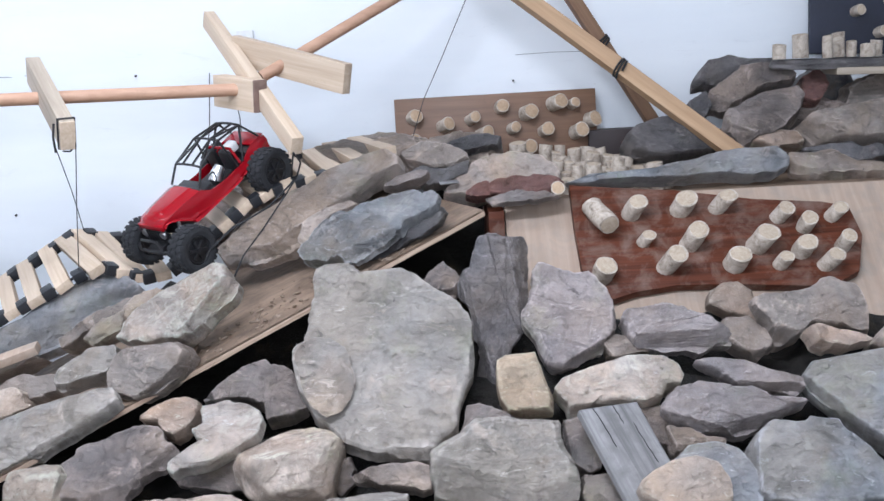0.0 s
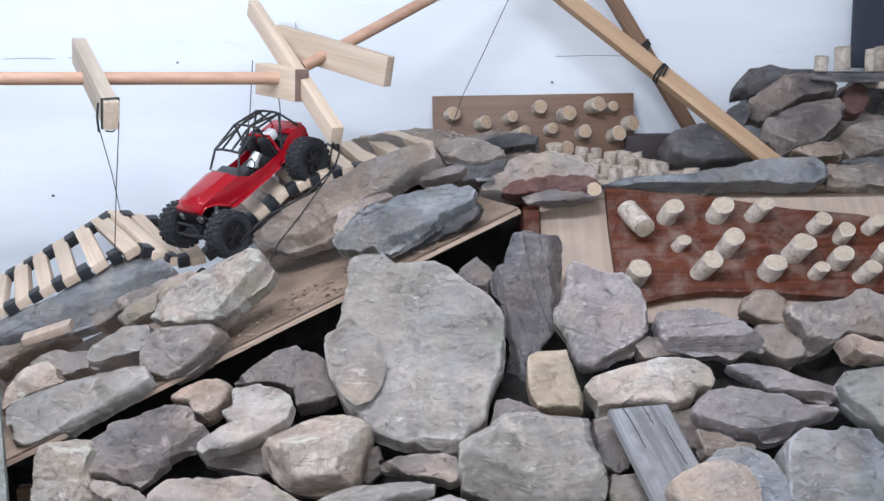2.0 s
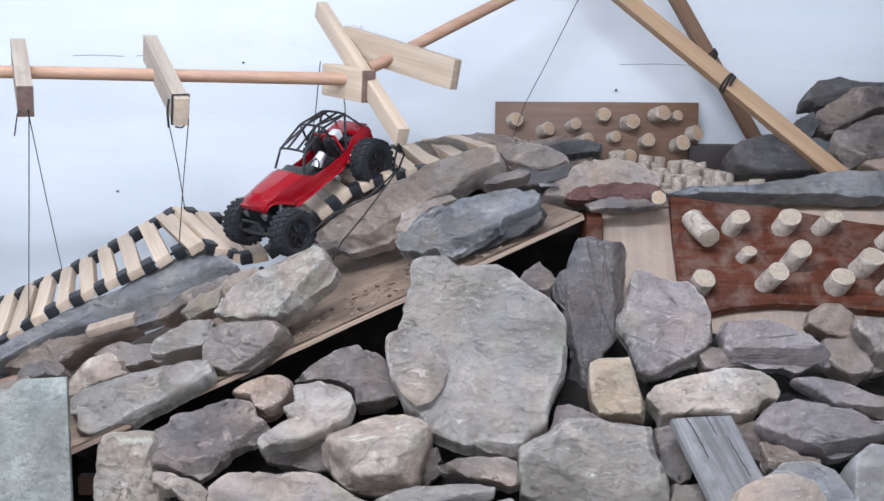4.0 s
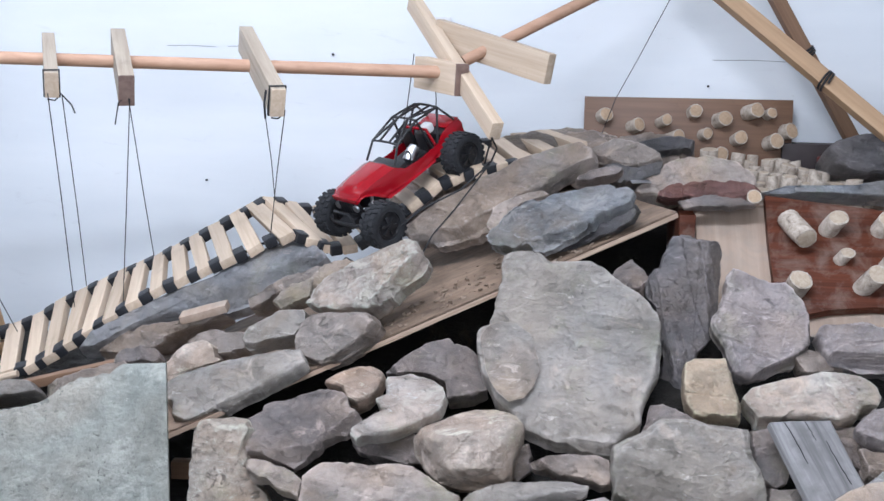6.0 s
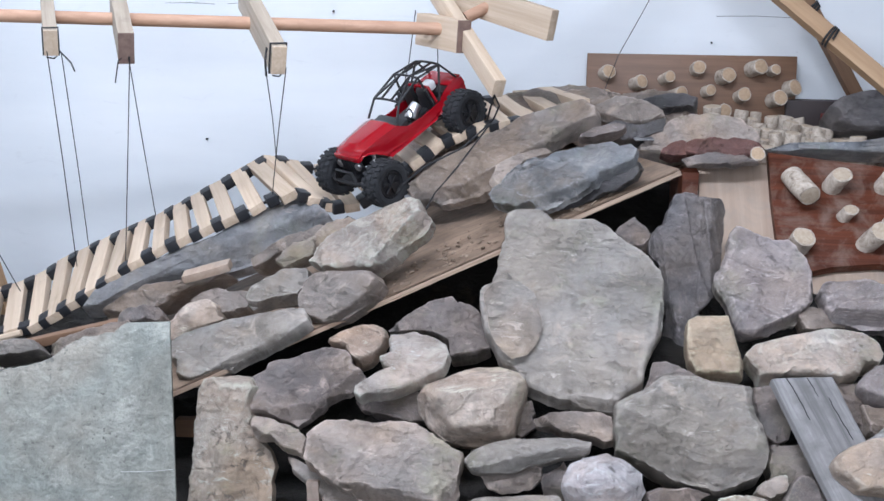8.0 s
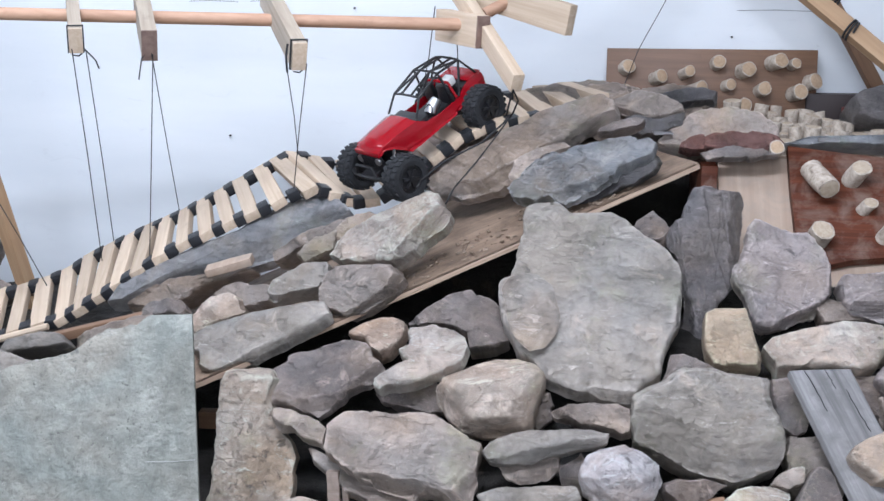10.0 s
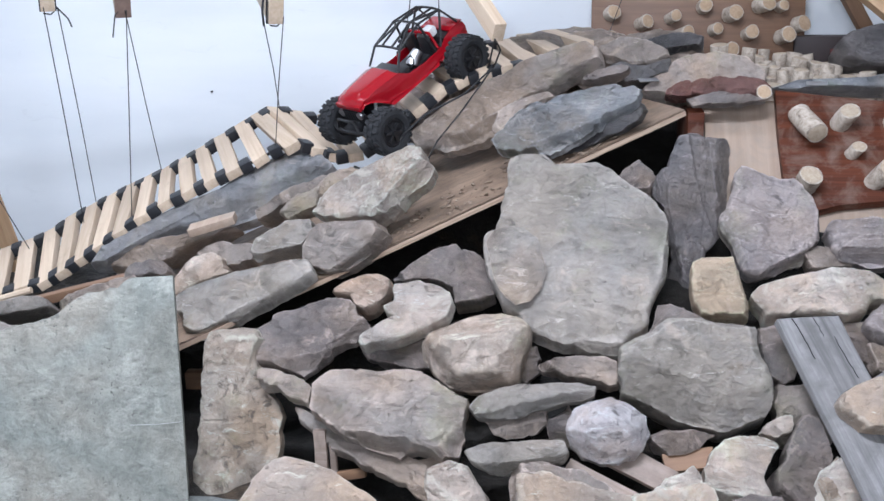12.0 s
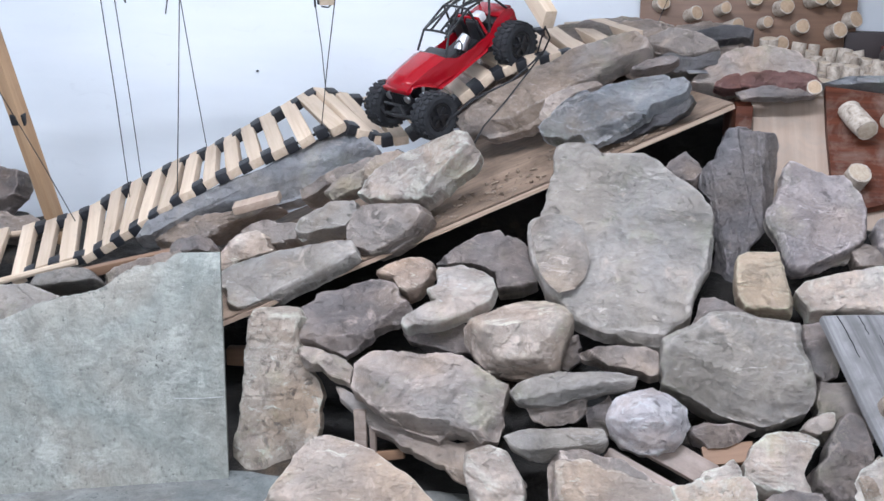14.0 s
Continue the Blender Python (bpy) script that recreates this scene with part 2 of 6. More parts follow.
def wall_material():
    m, t, b = nodes_of("white_wall_paint")
    vec = coords(t)
    # wide bluish bands colour the soft shade bands into the wall
    shade_bands = noise_tex(t, stretch(t, vec, (0.5, 1, 2.2)), 1.4, 5, 0.55)
    col = ramp(t, shade_bands, [(0.35, (0.715, 0.75, 0.785)), (0.65, (0.81, 0.835, 0.86))])
    scuff = noise_tex(t, stretch(t, vec, (2.0, 1, 7)), 3.0, 7, 0.72, 0.8)
    col = mix(t, col, (0.60, 0.62, 0.65), ramp(t, scuff, [(0.60, (0, 0, 0)), (0.74, (0.38, 0.38, 0.38))]))
    spots = noise_tex(t, vec, 38, 2, 0.5)
    col = mix(t, col, (0.40, 0.39, 0.38), ramp(t, spots, [(0.78, (0, 0, 0)), (0.83, (0.7, 0.7, 0.7))]))
    t.links.new(col, b.inputs["Base Color"])
    b.inputs["Roughness"].default_value = 0.6
    bump(t, b, [(shade_bands, 0.012), (noise_tex(t, vec, 150, 3, 0.6), 0.0006)], strength=0.35)
    return m


def concrete_material(name, low, high):
    m, t, b = nodes_of(name)
    vec = coords(t)
    big = noise_tex(t, vec, 5, 7, 0.65, 0.8)
    col = ramp(t, big, [(0.32, low), (0.68, high)])
    warm = noise_tex(t, vec, 3.4, 4, 0.6, 0.6)
    col = mix(t, col, ramp(t, warm, [(0.38, (0.93, 1.0, 1.02)), (0.66, (1.10, 1.0, 0.94))]), 0.8, "MULTIPLY")
    mottle = noise_tex(t, vec, 26, 7, 0.75, 0.5)
    col = mix(t, col, ramp(t, mottle, [(0.38, (0.70, 0.70, 0.70)), (0.60, (1.14, 1.14, 1.13))]), 0.8, "MULTIPLY")
    # pits lie in loose clusters
    pits = noise_tex(t, vec, 105, 2, 0.5)
    where = noise_tex(t, vec, 7, 4, 0.6, 0.8)
    hole = mix(t, ramp(t, pits, [(0.34, (1, 1, 1)), (0.40, (0, 0, 0))]), ramp(t, where, [(0.47, (0, 0, 0)), (0.60, (1, 1, 1))]), 1.0, "MULTIPLY")
    col = mix(t, col, tuple(c * 0.62 for c in low), hole)
    lime = noise_tex(t, vec, 8, 9, 0.76, 0.3)
    col = mix(t, col, tuple(min(0.7, c * 1.32) for c in high), ramp(t, lime, [(0.53, (0, 0, 0)), (0.64, (0.85, 0.85, 0.85))]))
    spot = noise_tex(t, vec, 70, 4, 0.7, 0.6)
    col = mix(t, col, tuple(min(0.75, c * 1.5) for c in high), ramp(t, spot, [(0.66, (0, 0, 0)), (0.72, (0.8, 0.8, 0.8))]))
    fine = noise_tex(t, vec, 190, 5, 0.75)
    col = mix(t, col, ramp(t, fine, [(0.3, (0.84, 0.84, 0.84)), (0.7, (1.13, 1.13, 1.12))]), 0.4, "MULTIPLY")
    t.links.new(col, b.inputs["Base Color"])
    b.inputs["Roughness"].default_value = 0.85
    bump(t, b, [(lime, 0.002), (pits, 0.004), (mottle, 0.004), (fine, 0.0015)], strength=0.9)
    return m


WALL = wall_material()
CONCRETE = concrete_material("concrete_slab", (0.222, 0.224, 0.200), (0.318, 0.318, 0.288))
FLOOR_MAT = concrete_material("concrete_floor", (0.12, 0.125, 0.12), (0.20, 0.205, 0.195))
# near-black colour puts the shade of the deep gaps into the rubble
GAP_SHADE = stone_material("gap_shade_rubble", (0.010, 0.009, 0.008), (0.030, 0.026, 0.022), (0.055, 0.05, 0.045), 0.66)
GRIT_MAT = paint("grit_dust", (0.24, 0.18, 0.135), 0.95, vary=0.4, scale=90)
CHALK = paint("chalky_scratch", (0.41, 0.41, 0.395), 0.9)
CEILING_MAT = paint("ceiling_paint", (0.78, 0.78, 0.77), 0.8)
TAPE = paint("black_tape", (0.016, 0.017, 0.021), 0.5, vary=0.3, scale=40, bumpy=0.0012)
CORD = paint("dark_cord", (0.022, 0.022, 0.024), 0.8, vary=0.3, scale=90)
NAVY = paint("navy_board_paint", (0.013, 0.016, 0.032), 0.55, vary=0.25)
RED = paint("red_body_paint", (0.31, 0.005, 0.012), 0.14, vary=0.06, bumpy=0, coat=0.3)
RED.node_tree.nodes["Principled BSDF"].inputs["Specular IOR Level"].default_value = 0.25
RUBBER = paint("tyre_rubber", (0.020, 0.021, 0.024), 0.85, vary=0.3, scale=60, bumpy=0.002)
BLACK = paint("black_plastic", (0.014, 0.014, 0.016), 0.42, vary=0.2, scale=30)
STEEL = paint("bare_steel", (0.55, 0.55, 0.56), 0.35, metal=1.0, vary=0.1, scale=30)
WHITE = paint("white_plastic", (0.72, 0.72, 0.72), 0.5, scale=30)
LAMP_GLOW, _t, _b = nodes_of("lamp_diffuser")
_b.inputs["Emission Color"].default_value, _b.inputs["Emission Strength"].default_value = (0.95, 0.98, 1, 1), 3.0
GLASS, _t, _b = nodes_of("window_glass")
_b.inputs["Transmission Weight"].default_value, _b.inputs["Roughness"].default_value = 1.0, 0.02


# ---- building helpers ----
def mesh_ob(name, bm, material, smooth=True, edge=35):
    me = bpy.data.meshes.new(name)
    bmesh.ops.recalc_face_normals(bm, faces=bm.faces)
    for f in bm.faces:
        f.smooth = smooth
    if smooth:
        lim = radians(edge)
        for e in bm.edges:
            if len(e.link_faces) == 2 and e.calc_face_angle(0) > lim:
                e.smooth = False
    bm.to_mesh(me)
    bm.free()
    for m in material if isinstance(material, (list, tuple)) else [material]:
        me.materials.append(m)
    return new(name, me)


def part(name, bm, material, parent, label="", m=None, smooth=True, edge=35):
    ob = mesh_ob(name, bm, material, smooth, edge)
    ob.parent = parent
    if m is not None:
        ob.matrix_local = m
    if label:
        ob["label"] = label
    return ob


def thing(name, m, label, category, group="", kind=""):
    ob = new(name)
    ob.empty_display_size = 0.05
    ob.matrix_world = m
    return tagged(ob, label, category, group, kind)


def box_bm(sx, sy, sz, bevel=0.0, centre=(0, 0, 0), rough=0.0, cuts=0, seed=0):
    bm = bmesh.new()
    bmesh.ops.create_cube(bm, size=1)
    for v in bm.verts:
        v.co = Vector((v.co.x * sx, v.co.y * sy, v.co.z * sz)) + Vector(centre)
    if bevel:
        bmesh.ops.bevel(bm, geom=bm.edges[:], offset=bevel, segments=2, affect="EDGES", profile=0.6)
    if cuts:
        bmesh.ops.subdivide_edges(bm, edges=[e for e in bm.edges if e.calc_length() > 0.03], cuts=cuts, use_grid_fill=True)
    if rough:
        for v in bm.verts:
            v.co += noise.noise_vector(v.co * 14 + Vector((seed * 3.1, seed, 0))) * rough
    return bm


def rod_bm(points, radius, sides=10, taper=1.0):
    """A round rod along a line of points."""
    bm = bmesh.new()
    pts = [Vector(p) for p in points]
    rings = []
    for i, p in enumerate(pts):
        d = (pts[min(i + 1, len(pts) - 1)] - pts[max(i - 1, 0)]).normalized()
        a = d.orthogonal().normalized() if not rings else (rings_a - d * rings_a.dot(d)).normalized()
        rings_a = a
        b = d.cross(a)
        r = radius * (1 + (taper - 1) * i / max(1, len(pts) - 1))
        rings.append([bm.verts.new(p + (a * math.cos(k * math.tau / sides) + b * math.sin(k * math.tau / sides)) * r) for k in range(sides)])
    for r0, r1 in zip(rings, rings[1:]):
        for k in range(sides):
            bm.faces.new((r0[k], r0[(k + 1) % sides], r1[(k + 1) % sides], r1[k]))
    bm.faces.new(rings[0][::-1])
    bm.faces.new(rings[-1])
    return bm


def join_bm(parts):
    out = bmesh.new()
    for b in parts:
        me = bpy.data.meshes.new("tmp")
        b.to_mesh(me)
        b.free()
        out.from_mesh(me)
        bpy.data.meshes.remove(me)
    return out


def axes(origin, x, y):
    """A pose with its x axis along x and its y axis as near to y as it goes."""
    x = Vector(x).normalized()
    z = x.cross(Vector(y)).normalized()
    y = z.cross(x)
    return Matrix.Translation(origin) @ Matrix((x, y, z)).transposed().to_4x4()


# ---- the room ----
def slab_wall(name, centre, size, material, label):
    bm = box_bm(*size)
    ob = mesh_ob(name, bm, material, False)
    ob.location = centre
    return tagged(ob, label, "wall", kind="structure")


tagged(slab_wall("floor", (-0.5, 0.5, -0.05), (6.2, 6.2, 0.1), FLOOR_MAT, "worn grey concrete floor"), category="floor")
slab_wall("wall_north", (-0.5, 3.45, 1.25), (6.2, 0.2, 2.5), WALL, "white painted wall with scuffs, stains and coloured-in soft shade bands")
slab_wall("wall_west", (-3.5, 0.45, 1.25), (0.2, 5.8, 2.5), WALL, "plain white painted side wall")
slab_wall("wall_east", (2.5, 0.45, 1.25), (0.2, 5.8, 2.5), WALL, "plain white painted side wall")
tagged(slab_wall("ceiling", (-0.5, 0.5, 2.55), (6.2, 6.2, 0.1), CEILING_MAT, "plain white ceiling"), category="ceiling")
# the wall behind the camera, with its window opening
bm = join_bm([box_bm(6.2, 0.2, 0.95, centre=(0, 0, -0.775)), box_bm(6.2, 0.2, 0.35, centre=(0, 0, 1.075)),
              box_bm(1.8, 0.2, 1.2, centre=(-2.2, 0, 0.3)), box_bm(2.0, 0.2, 1.2, centre=(2.1, 0, 0.3))])
ob = mesh_ob("wall_south", bm, WALL, False)
ob.location = (-0.5, -2.55, 1.25)
tagged(ob, "plain white wall with a wide window", "wall", kind="structure")
win = thing("window_1", Matrix.Translation((-0.6, -2.55, 1.55)), "wide white framed window", "window", kind="structure")
part("window_frame", join_bm([box_bm(2.4, 0.06, 0.05, 0.006, (0, 0, 0.575)), box_bm(2.4, 0.06, 0.05, 0.006, (0, 0, -0.575)),
     box_bm(0.05, 0.06, 1.1, 0.006, (-1.175, 0, 0)), box_bm(0.05, 0.06, 1.1, 0.006, (1.175, 0, 0)), box_bm(0.05, 0.06, 1.1, 0.006, (0, 0, 0))]), WHITE, win)
for sx in (-0.5875, 0.5875):
    g = part("pane", box_bm(1.125, 0.006, 1.1, 0, (sx, 0, 0)), GLASS, win)
    g.visible_shadow = False
for x, y in ((-1.80, 2.05), (-0.35, 0.85)):
    lamp = thing("ceiling_light", Matrix.Translation((x, y, 2.5)), "long white fluorescent ceiling light", "lamp", "ceiling lights")
    part("housing", box_bm(1.6, 0.3, 0.03, 0.004, (0, 0, -0.015)), WHITE, lamp)
    part("diffuser", box_bm(1.5, 0.24, 0.012, 0.003, (0, 0, -0.037)), LAMP_GLOW, lamp)
# thin dark marks and nails on the wall
for x0, x1, z in ((-1.46, -1.30, 1.041), (-1.26, -1.19, 1.041), (0.22, 0.45, 1.021)):
    ob = mesh_ob("wall_crack", rod_bm([(x0, 3.349, z), ((x0 + x1) / 2, 3.349, z + 0.002), (x1, 3.349, z - 0.002)], 0.0006, 6), CORD)
    tagged(ob, "thin dark crack line in wall paint", "crack", kind="structure")
for x, z in ((0.21, 0.945), (-0.925, 1.022), (-1.34, 0.62), (0.03, 0.845)):
    ob = mesh_ob("nail", rod_bm([(x, 3.352, z), (x, 3.343, z), (x, 3.342, z)], 0.0032, 8), BLACK)
    tagged(ob, "small dark nail head in white wall", "nail", "nails in the wall")


# ---- rubble under the stones, near black for the shade in the gaps ----
RAMP_L, RAMP_R = Vector((-1.08, 2.065, 0.200)), Vector((0.08, 2.60, 0.672))
RAMP_E = (RAMP_R - RAMP_L).normalized()
RAMP_B = Vector((-RAMP_E.y, RAMP_E.x, 0)).normalized()
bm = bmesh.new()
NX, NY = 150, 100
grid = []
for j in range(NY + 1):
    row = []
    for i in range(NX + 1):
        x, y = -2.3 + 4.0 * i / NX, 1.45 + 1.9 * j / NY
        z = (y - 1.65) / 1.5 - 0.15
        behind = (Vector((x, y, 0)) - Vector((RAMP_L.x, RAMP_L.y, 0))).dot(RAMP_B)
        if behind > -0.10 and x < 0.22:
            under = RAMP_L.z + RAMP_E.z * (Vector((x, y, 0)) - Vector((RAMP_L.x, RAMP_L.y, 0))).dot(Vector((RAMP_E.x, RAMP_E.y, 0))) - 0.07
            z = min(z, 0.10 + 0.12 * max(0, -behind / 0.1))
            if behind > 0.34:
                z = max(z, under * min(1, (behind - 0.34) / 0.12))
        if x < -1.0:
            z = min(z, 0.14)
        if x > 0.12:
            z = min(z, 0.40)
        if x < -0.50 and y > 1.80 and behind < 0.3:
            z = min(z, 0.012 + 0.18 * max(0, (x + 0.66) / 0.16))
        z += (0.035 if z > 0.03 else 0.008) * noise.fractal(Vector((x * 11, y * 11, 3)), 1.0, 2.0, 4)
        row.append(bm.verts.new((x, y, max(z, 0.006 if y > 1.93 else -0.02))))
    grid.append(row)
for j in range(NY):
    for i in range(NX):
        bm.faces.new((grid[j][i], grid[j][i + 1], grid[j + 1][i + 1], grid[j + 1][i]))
ob = mesh_ob("rubble", bm, GAP_SHADE)
tagged(ob, "rubble sheet between the stones, coloured near black for shaded gaps", "rubble", kind="stuff")


# ---- stones ----
def ragged(pts, rnd, rough, levels=4):
    """Break the straight runs of an outline into smaller and smaller chips."""
    for level in range(levels):
        out = []
        for i, a in enumerate(pts):
            b = pts[(i + 1) % len(pts)]
            e = b - a
            out.append(a)
            if e.length > 0.006:
                out.append(a + e * rnd.uniform(0.36, 0.64) + Vector((e.y, -e.x)) * rnd.gauss(0, 0.06) * rough)
        pts = out
    return pts


def stone_bm(outline, thick, power, seed, turns=190, craggy=1.0, upright=False, whole=False, breaks=None):
    """A broken stone from its rough outline (centimetres, in its own plane), its thickness and the sharpness of its rim.
    breaks: broken faces as (direction in degrees, where along that way the face begins, share of the thickness it drops)."""
    rnd = random.Random(seed)
    pts = ragged([Vector((a / 98, b / 98)) for a, b in outline], rnd, craggy * (0.45 if whole else 1.0))
    n = len(pts)
    large = max(q.length for q in pts) > 0.125
    turns = 280 if large else turns
    radius = []
    for k in range(turns):
        d = Vector((math.cos(k * math.tau / turns), math.sin(k * math.tau / turns)))
        best = 0.0
        for i in range(n):
            a, b = pts[i], pts[(i + 1) % n]
            e = b - a
            den = d.x * e.y - d.y * e.x
            if abs(den) > 1e-9:
                r = (a.x * e.y - a.y * e.x) / den
                s = (a.x * d.y - a.y * d.x) / den
                if r > 0 and -1e-6 <= s <= 1 + 1e-6:
                    best = max(best, r)
        radius.append(best or 0.03)
    size = sum(radius) / turns
    off = Vector((seed * 7.3, seed * 3.7, seed * 1.9))

    # broken faces run along the sides of the outline; the lower ones are the broadest
    if breaks is None:
        first = rnd.uniform(215, 300)
        breaks = [(first, rnd.uniform(0.6, 0.88), rnd.uniform(0.5, 0.95)), (first + rnd.choice((-50, 55)), rnd.uniform(0.75, 0.92), rnd.uniform(0.4, 0.8))]
        breaks += [(rnd.uniform(-20, 200), rnd.uniform(0.88, 0.96), rnd.uniform(0.25, 0.6)) for _ in range(3)]
        breaks += [(rnd.uniform(0, 360), rnd.uniform(-0.3, 0.4), rnd.uniform(0.08, 0.26)) for _ in range(3)]
    planes = []
    for ang, begin, drop in breaks:
        d = Vector((math.cos(radians(ang)), math.sin(radians(ang))))
        reach = max(q.dot(d) for q in pts)
        planes.append((d, begin * reach, drop * thick / max(0.004, (1 - begin) * reach)))
    soft = thick * (0.05 if whole else 0.012) + 0.0006
    amp = min(0.0055, size * 0.045) * craggy
    step = max(0.004, thick * rnd.uniform(0.07, 0.13))
    lean = rnd.uniform(-0.6, 0.6)
    relief = rnd.choice((0.4, 0.7, 1.0, 1.4)) * min(1.2, craggy)

    def crisp(v, steep):
        return math.floor(v) + min(1.0, (v % 1) * steep)

    def place(co, side):
        f = co + off
        out = co.copy()
        if co.z > 0:
            w1 = noise.noise_vector(f * (2.2 / size)) * (0.055 * size)
            w2 = noise.noise_vector(f * (8.0 / size)) * (0.022 * size)
            warp = Vector((co.x + w1.x + w2.x, co.y + w1.y + w2.y))
            bend = w1.z / size * 5 + w2.z / size * 5
            # shallow cleavage steps across the face
            run = Vector((f.x * 13 + f.y * 2.5, f.y * 2.5, seed)) if upright else Vector((f.x * 6 + f.y * (2 + 6 * lean), f.y * 10, seed))
            face = crisp(noise.noise(run) * 2.6 + bend * 0.5, 9) * min(0.003, 0.035 * thick) * (2.0 if upright else 0.7 * relief)
            face += noise.noise(f * (1.3 / size)) * 0.05 * thick + noise.fractal(f * 16, 0.7, 2.1, 6) * min(0.0045, 0.055 * thick) * (0.5 + 0.5 * craggy)
            line = Vector((f.x * 12, f.y * 2.5, 7)) if upright else Vector((f.x * 4 + seed, f.y * 9 + f.x * 5 * lean, 7))
            face -= max(0.0, 1 - abs(noise.noise(line)) * 26) * min(0.003, 0.03 * thick) * relief
            out.z += face * (1 - 0.7 * side)
            for d, begin, slope in planes:
                past = (warp.dot(d) - begin) * slope
                if past < -0.3 * thick:
                    continue
                if past > 0 and slope > 1.5 and not whole:
                    past = 0.5 * past + 0.5 * step * crisp(past / step + bend * 2.2, 4)
                limit = max(0.02 * thick, thick / 2 - past + face * 0.5)
                over = (out.z - limit) / soft
                if over > -6:
                    out.z = limit - soft * (math.log1p(math.exp(-over)) if over < 30 else 0.0) if over > 0 else out.z - soft * math.log1p(math.exp(over))
        layer = noise.noise(Vector((co.z * 150 + seed, co.x * 6, co.y * 6))) * amp * 0.9 * side
        flat = Vector((co.x, co.y, 0))
        if flat.length > 1e-6:
            out += flat.normalized() * layer
        out += noise.noise_vector(f * 24) * amp * 0.22 + noise.noise_vector(f * 60) * amp * 0.20 + noise.noise_vector(f * 130) * amp * 0.13
        return out

    bm = bmesh.new()
    sharp = power if whole else max(9.0, power)
    ring = 0.022 if large else 0.035
    shape = [(ring * q, thick / 2) for q in range(1, int(0.875 / ring) + 1)]
    for q in (0.30, 0.42, 0.56, 0.70, 0.82, 0.92, 1.0):
        c, s = math.cos(q * math.pi / 2), math.sin(q * math.pi / 2)
        rho = s ** (2 / sharp)
        z = (max(0.0, c) ** (2 / sharp)) * thick / 2
        if rho > shape[-1][0] + 0.004 or q == 1.0:
            shape.append((min(rho, 1.0), z))
    if whole:
        shape = [(r, (max(0.0, 1 - r ** sharp)) ** (1 / sharp) * thick / 2) for r in [ring * q for q in range(1, int(0.85 / ring) + 1)] + [0.865, 0.89, 0.915, 0.94, 0.96, 0.98, 0.992, 1.0]]
    shape += [(1.0, -0.25 * thick), (0.97, -0.42 * thick), (0.85, -0.5 * thick), (0.5, -0.5 * thick)]
    top = bm.verts.new(place(Vector((0, 0, thick / 2)), 0))
    bottom = bm.verts.new(Vector((0, 0, -thick / 2)))
    loops = []
    for rho, w in shape:
        side = max(0.0, (rho - 0.9) / 0.1)
        loops.append([bm.verts.new(place(Vector((math.cos(k * math.tau / turns) * radius[k] * rho, math.sin(k * math.tau / turns) * radius[k] * rho, w)), side)) for k in range(turns)])
    for k in range(turns):
        j = (k + 1) % turns
        bm.faces.new((top, loops[0][k], loops[0][j]))
        bm.faces.new((bottom, loops[-1][j], loops[-1][k]))
        for a, b in zip(loops, loops[1:]):
            bm.faces.new((a[k], b[k], b[j], a[j]))
    return bm


CRAGGY = {"quartz": 0.75, "granite": 0.9, "pale": 1.1, "brown": 1.1, "green": 0.7, "yellow": 0.4, "blueslate": 1.5, "blue": 0.5, "beige": 0.7, "flake": 0.6, "pillar": 0.8}


def stone(kind, words, place, tilt, turn, thick, power, seed, outline, breaks=None):
    whole = "rounded" in words or "round " in words or "smooth" in words
    bm = stone_bm(outline, thick, power, seed, craggy=CRAGGY.get(kind, 1.0), upright="ridges" in words, whole=whole, breaks=breaks)
    ob = mesh_ob("stone", bm, STONE[kind], True, 32)
    a, b = radians(tilt), radians(turn)
    n = Vector((math.sin(b) * math.cos(a), -math.cos(b) * math.cos(a), math.sin(a)))
    u = Vector((math.cos(b), math.sin(b), 0))
    ob.matrix_world = Matrix.Translation(place) @ Matrix((u, n.cross(u), n)).transposed().to_4x4()
    return tagged(ob, words, "stone", "stones of the pile")


stone("pillar", "tall upright rough pillar stone", (-0.830, 1.981, 0.117), 22, -5, 0.085, 9.6, 1, [(-7.5, 15.2), (-6.5, 17.7), (-3.2, 18.5), (2.2, 18.8), (3.9, 17), (3.6, 12.6), (5.8, 7.2), (7.9, 4.6), (9.3, 1.9), (9.4, -4.7), (8.2, -9.2), (5.9, -13.9), (2.6, -16.6), (-6.4, -17.8), (-7.2, -11.8), (-6.7, -3.9), (-6.9, 5.1)], [(352, 0.22, 0.75), (90, 0.93, 0.5), (200, 0.7, 0.3), (275, 0.9, 0.4)])
stone("slate", "flat dark plate stone with ragged edge", (-0.705, 2.075, 0.271), 50, 0, 0.050, 11.2, 2, [(-7.2, 4.1), (-1.1, 6.2), (4.4, 9.1), (8.7, 7.9), (10.3, 4.7), (12.9, 3), (12, 1.1), (10.4, -0.8), (7.2, -2.3), (4.7, -5.2), (1.2, -8.8), (-1.8, -7.9), (-4.9, -7.1), (-9, -6.8), (-11.1, -4.7), (-13.1, -3.8), (-13.5, -1.1), (-10.7, -0), (-7.6, 2.5)], [(285, 0.62, 0.9), (318, 0.78, 0.8), (95, 0.92, 0.4)])
stone("brown", "thin brown plate stone", (-0.720, 1.971, 0.205), 45, 0, 0.040, 9.6, 3, [(-6.9, 3.1), (-1.1, 2.7), (3.6, 1.3), (5.5, -0.5), (5.3, -4), (0.6, -2.3), (-4.1, -0.9), (-5.6, 0.9)])
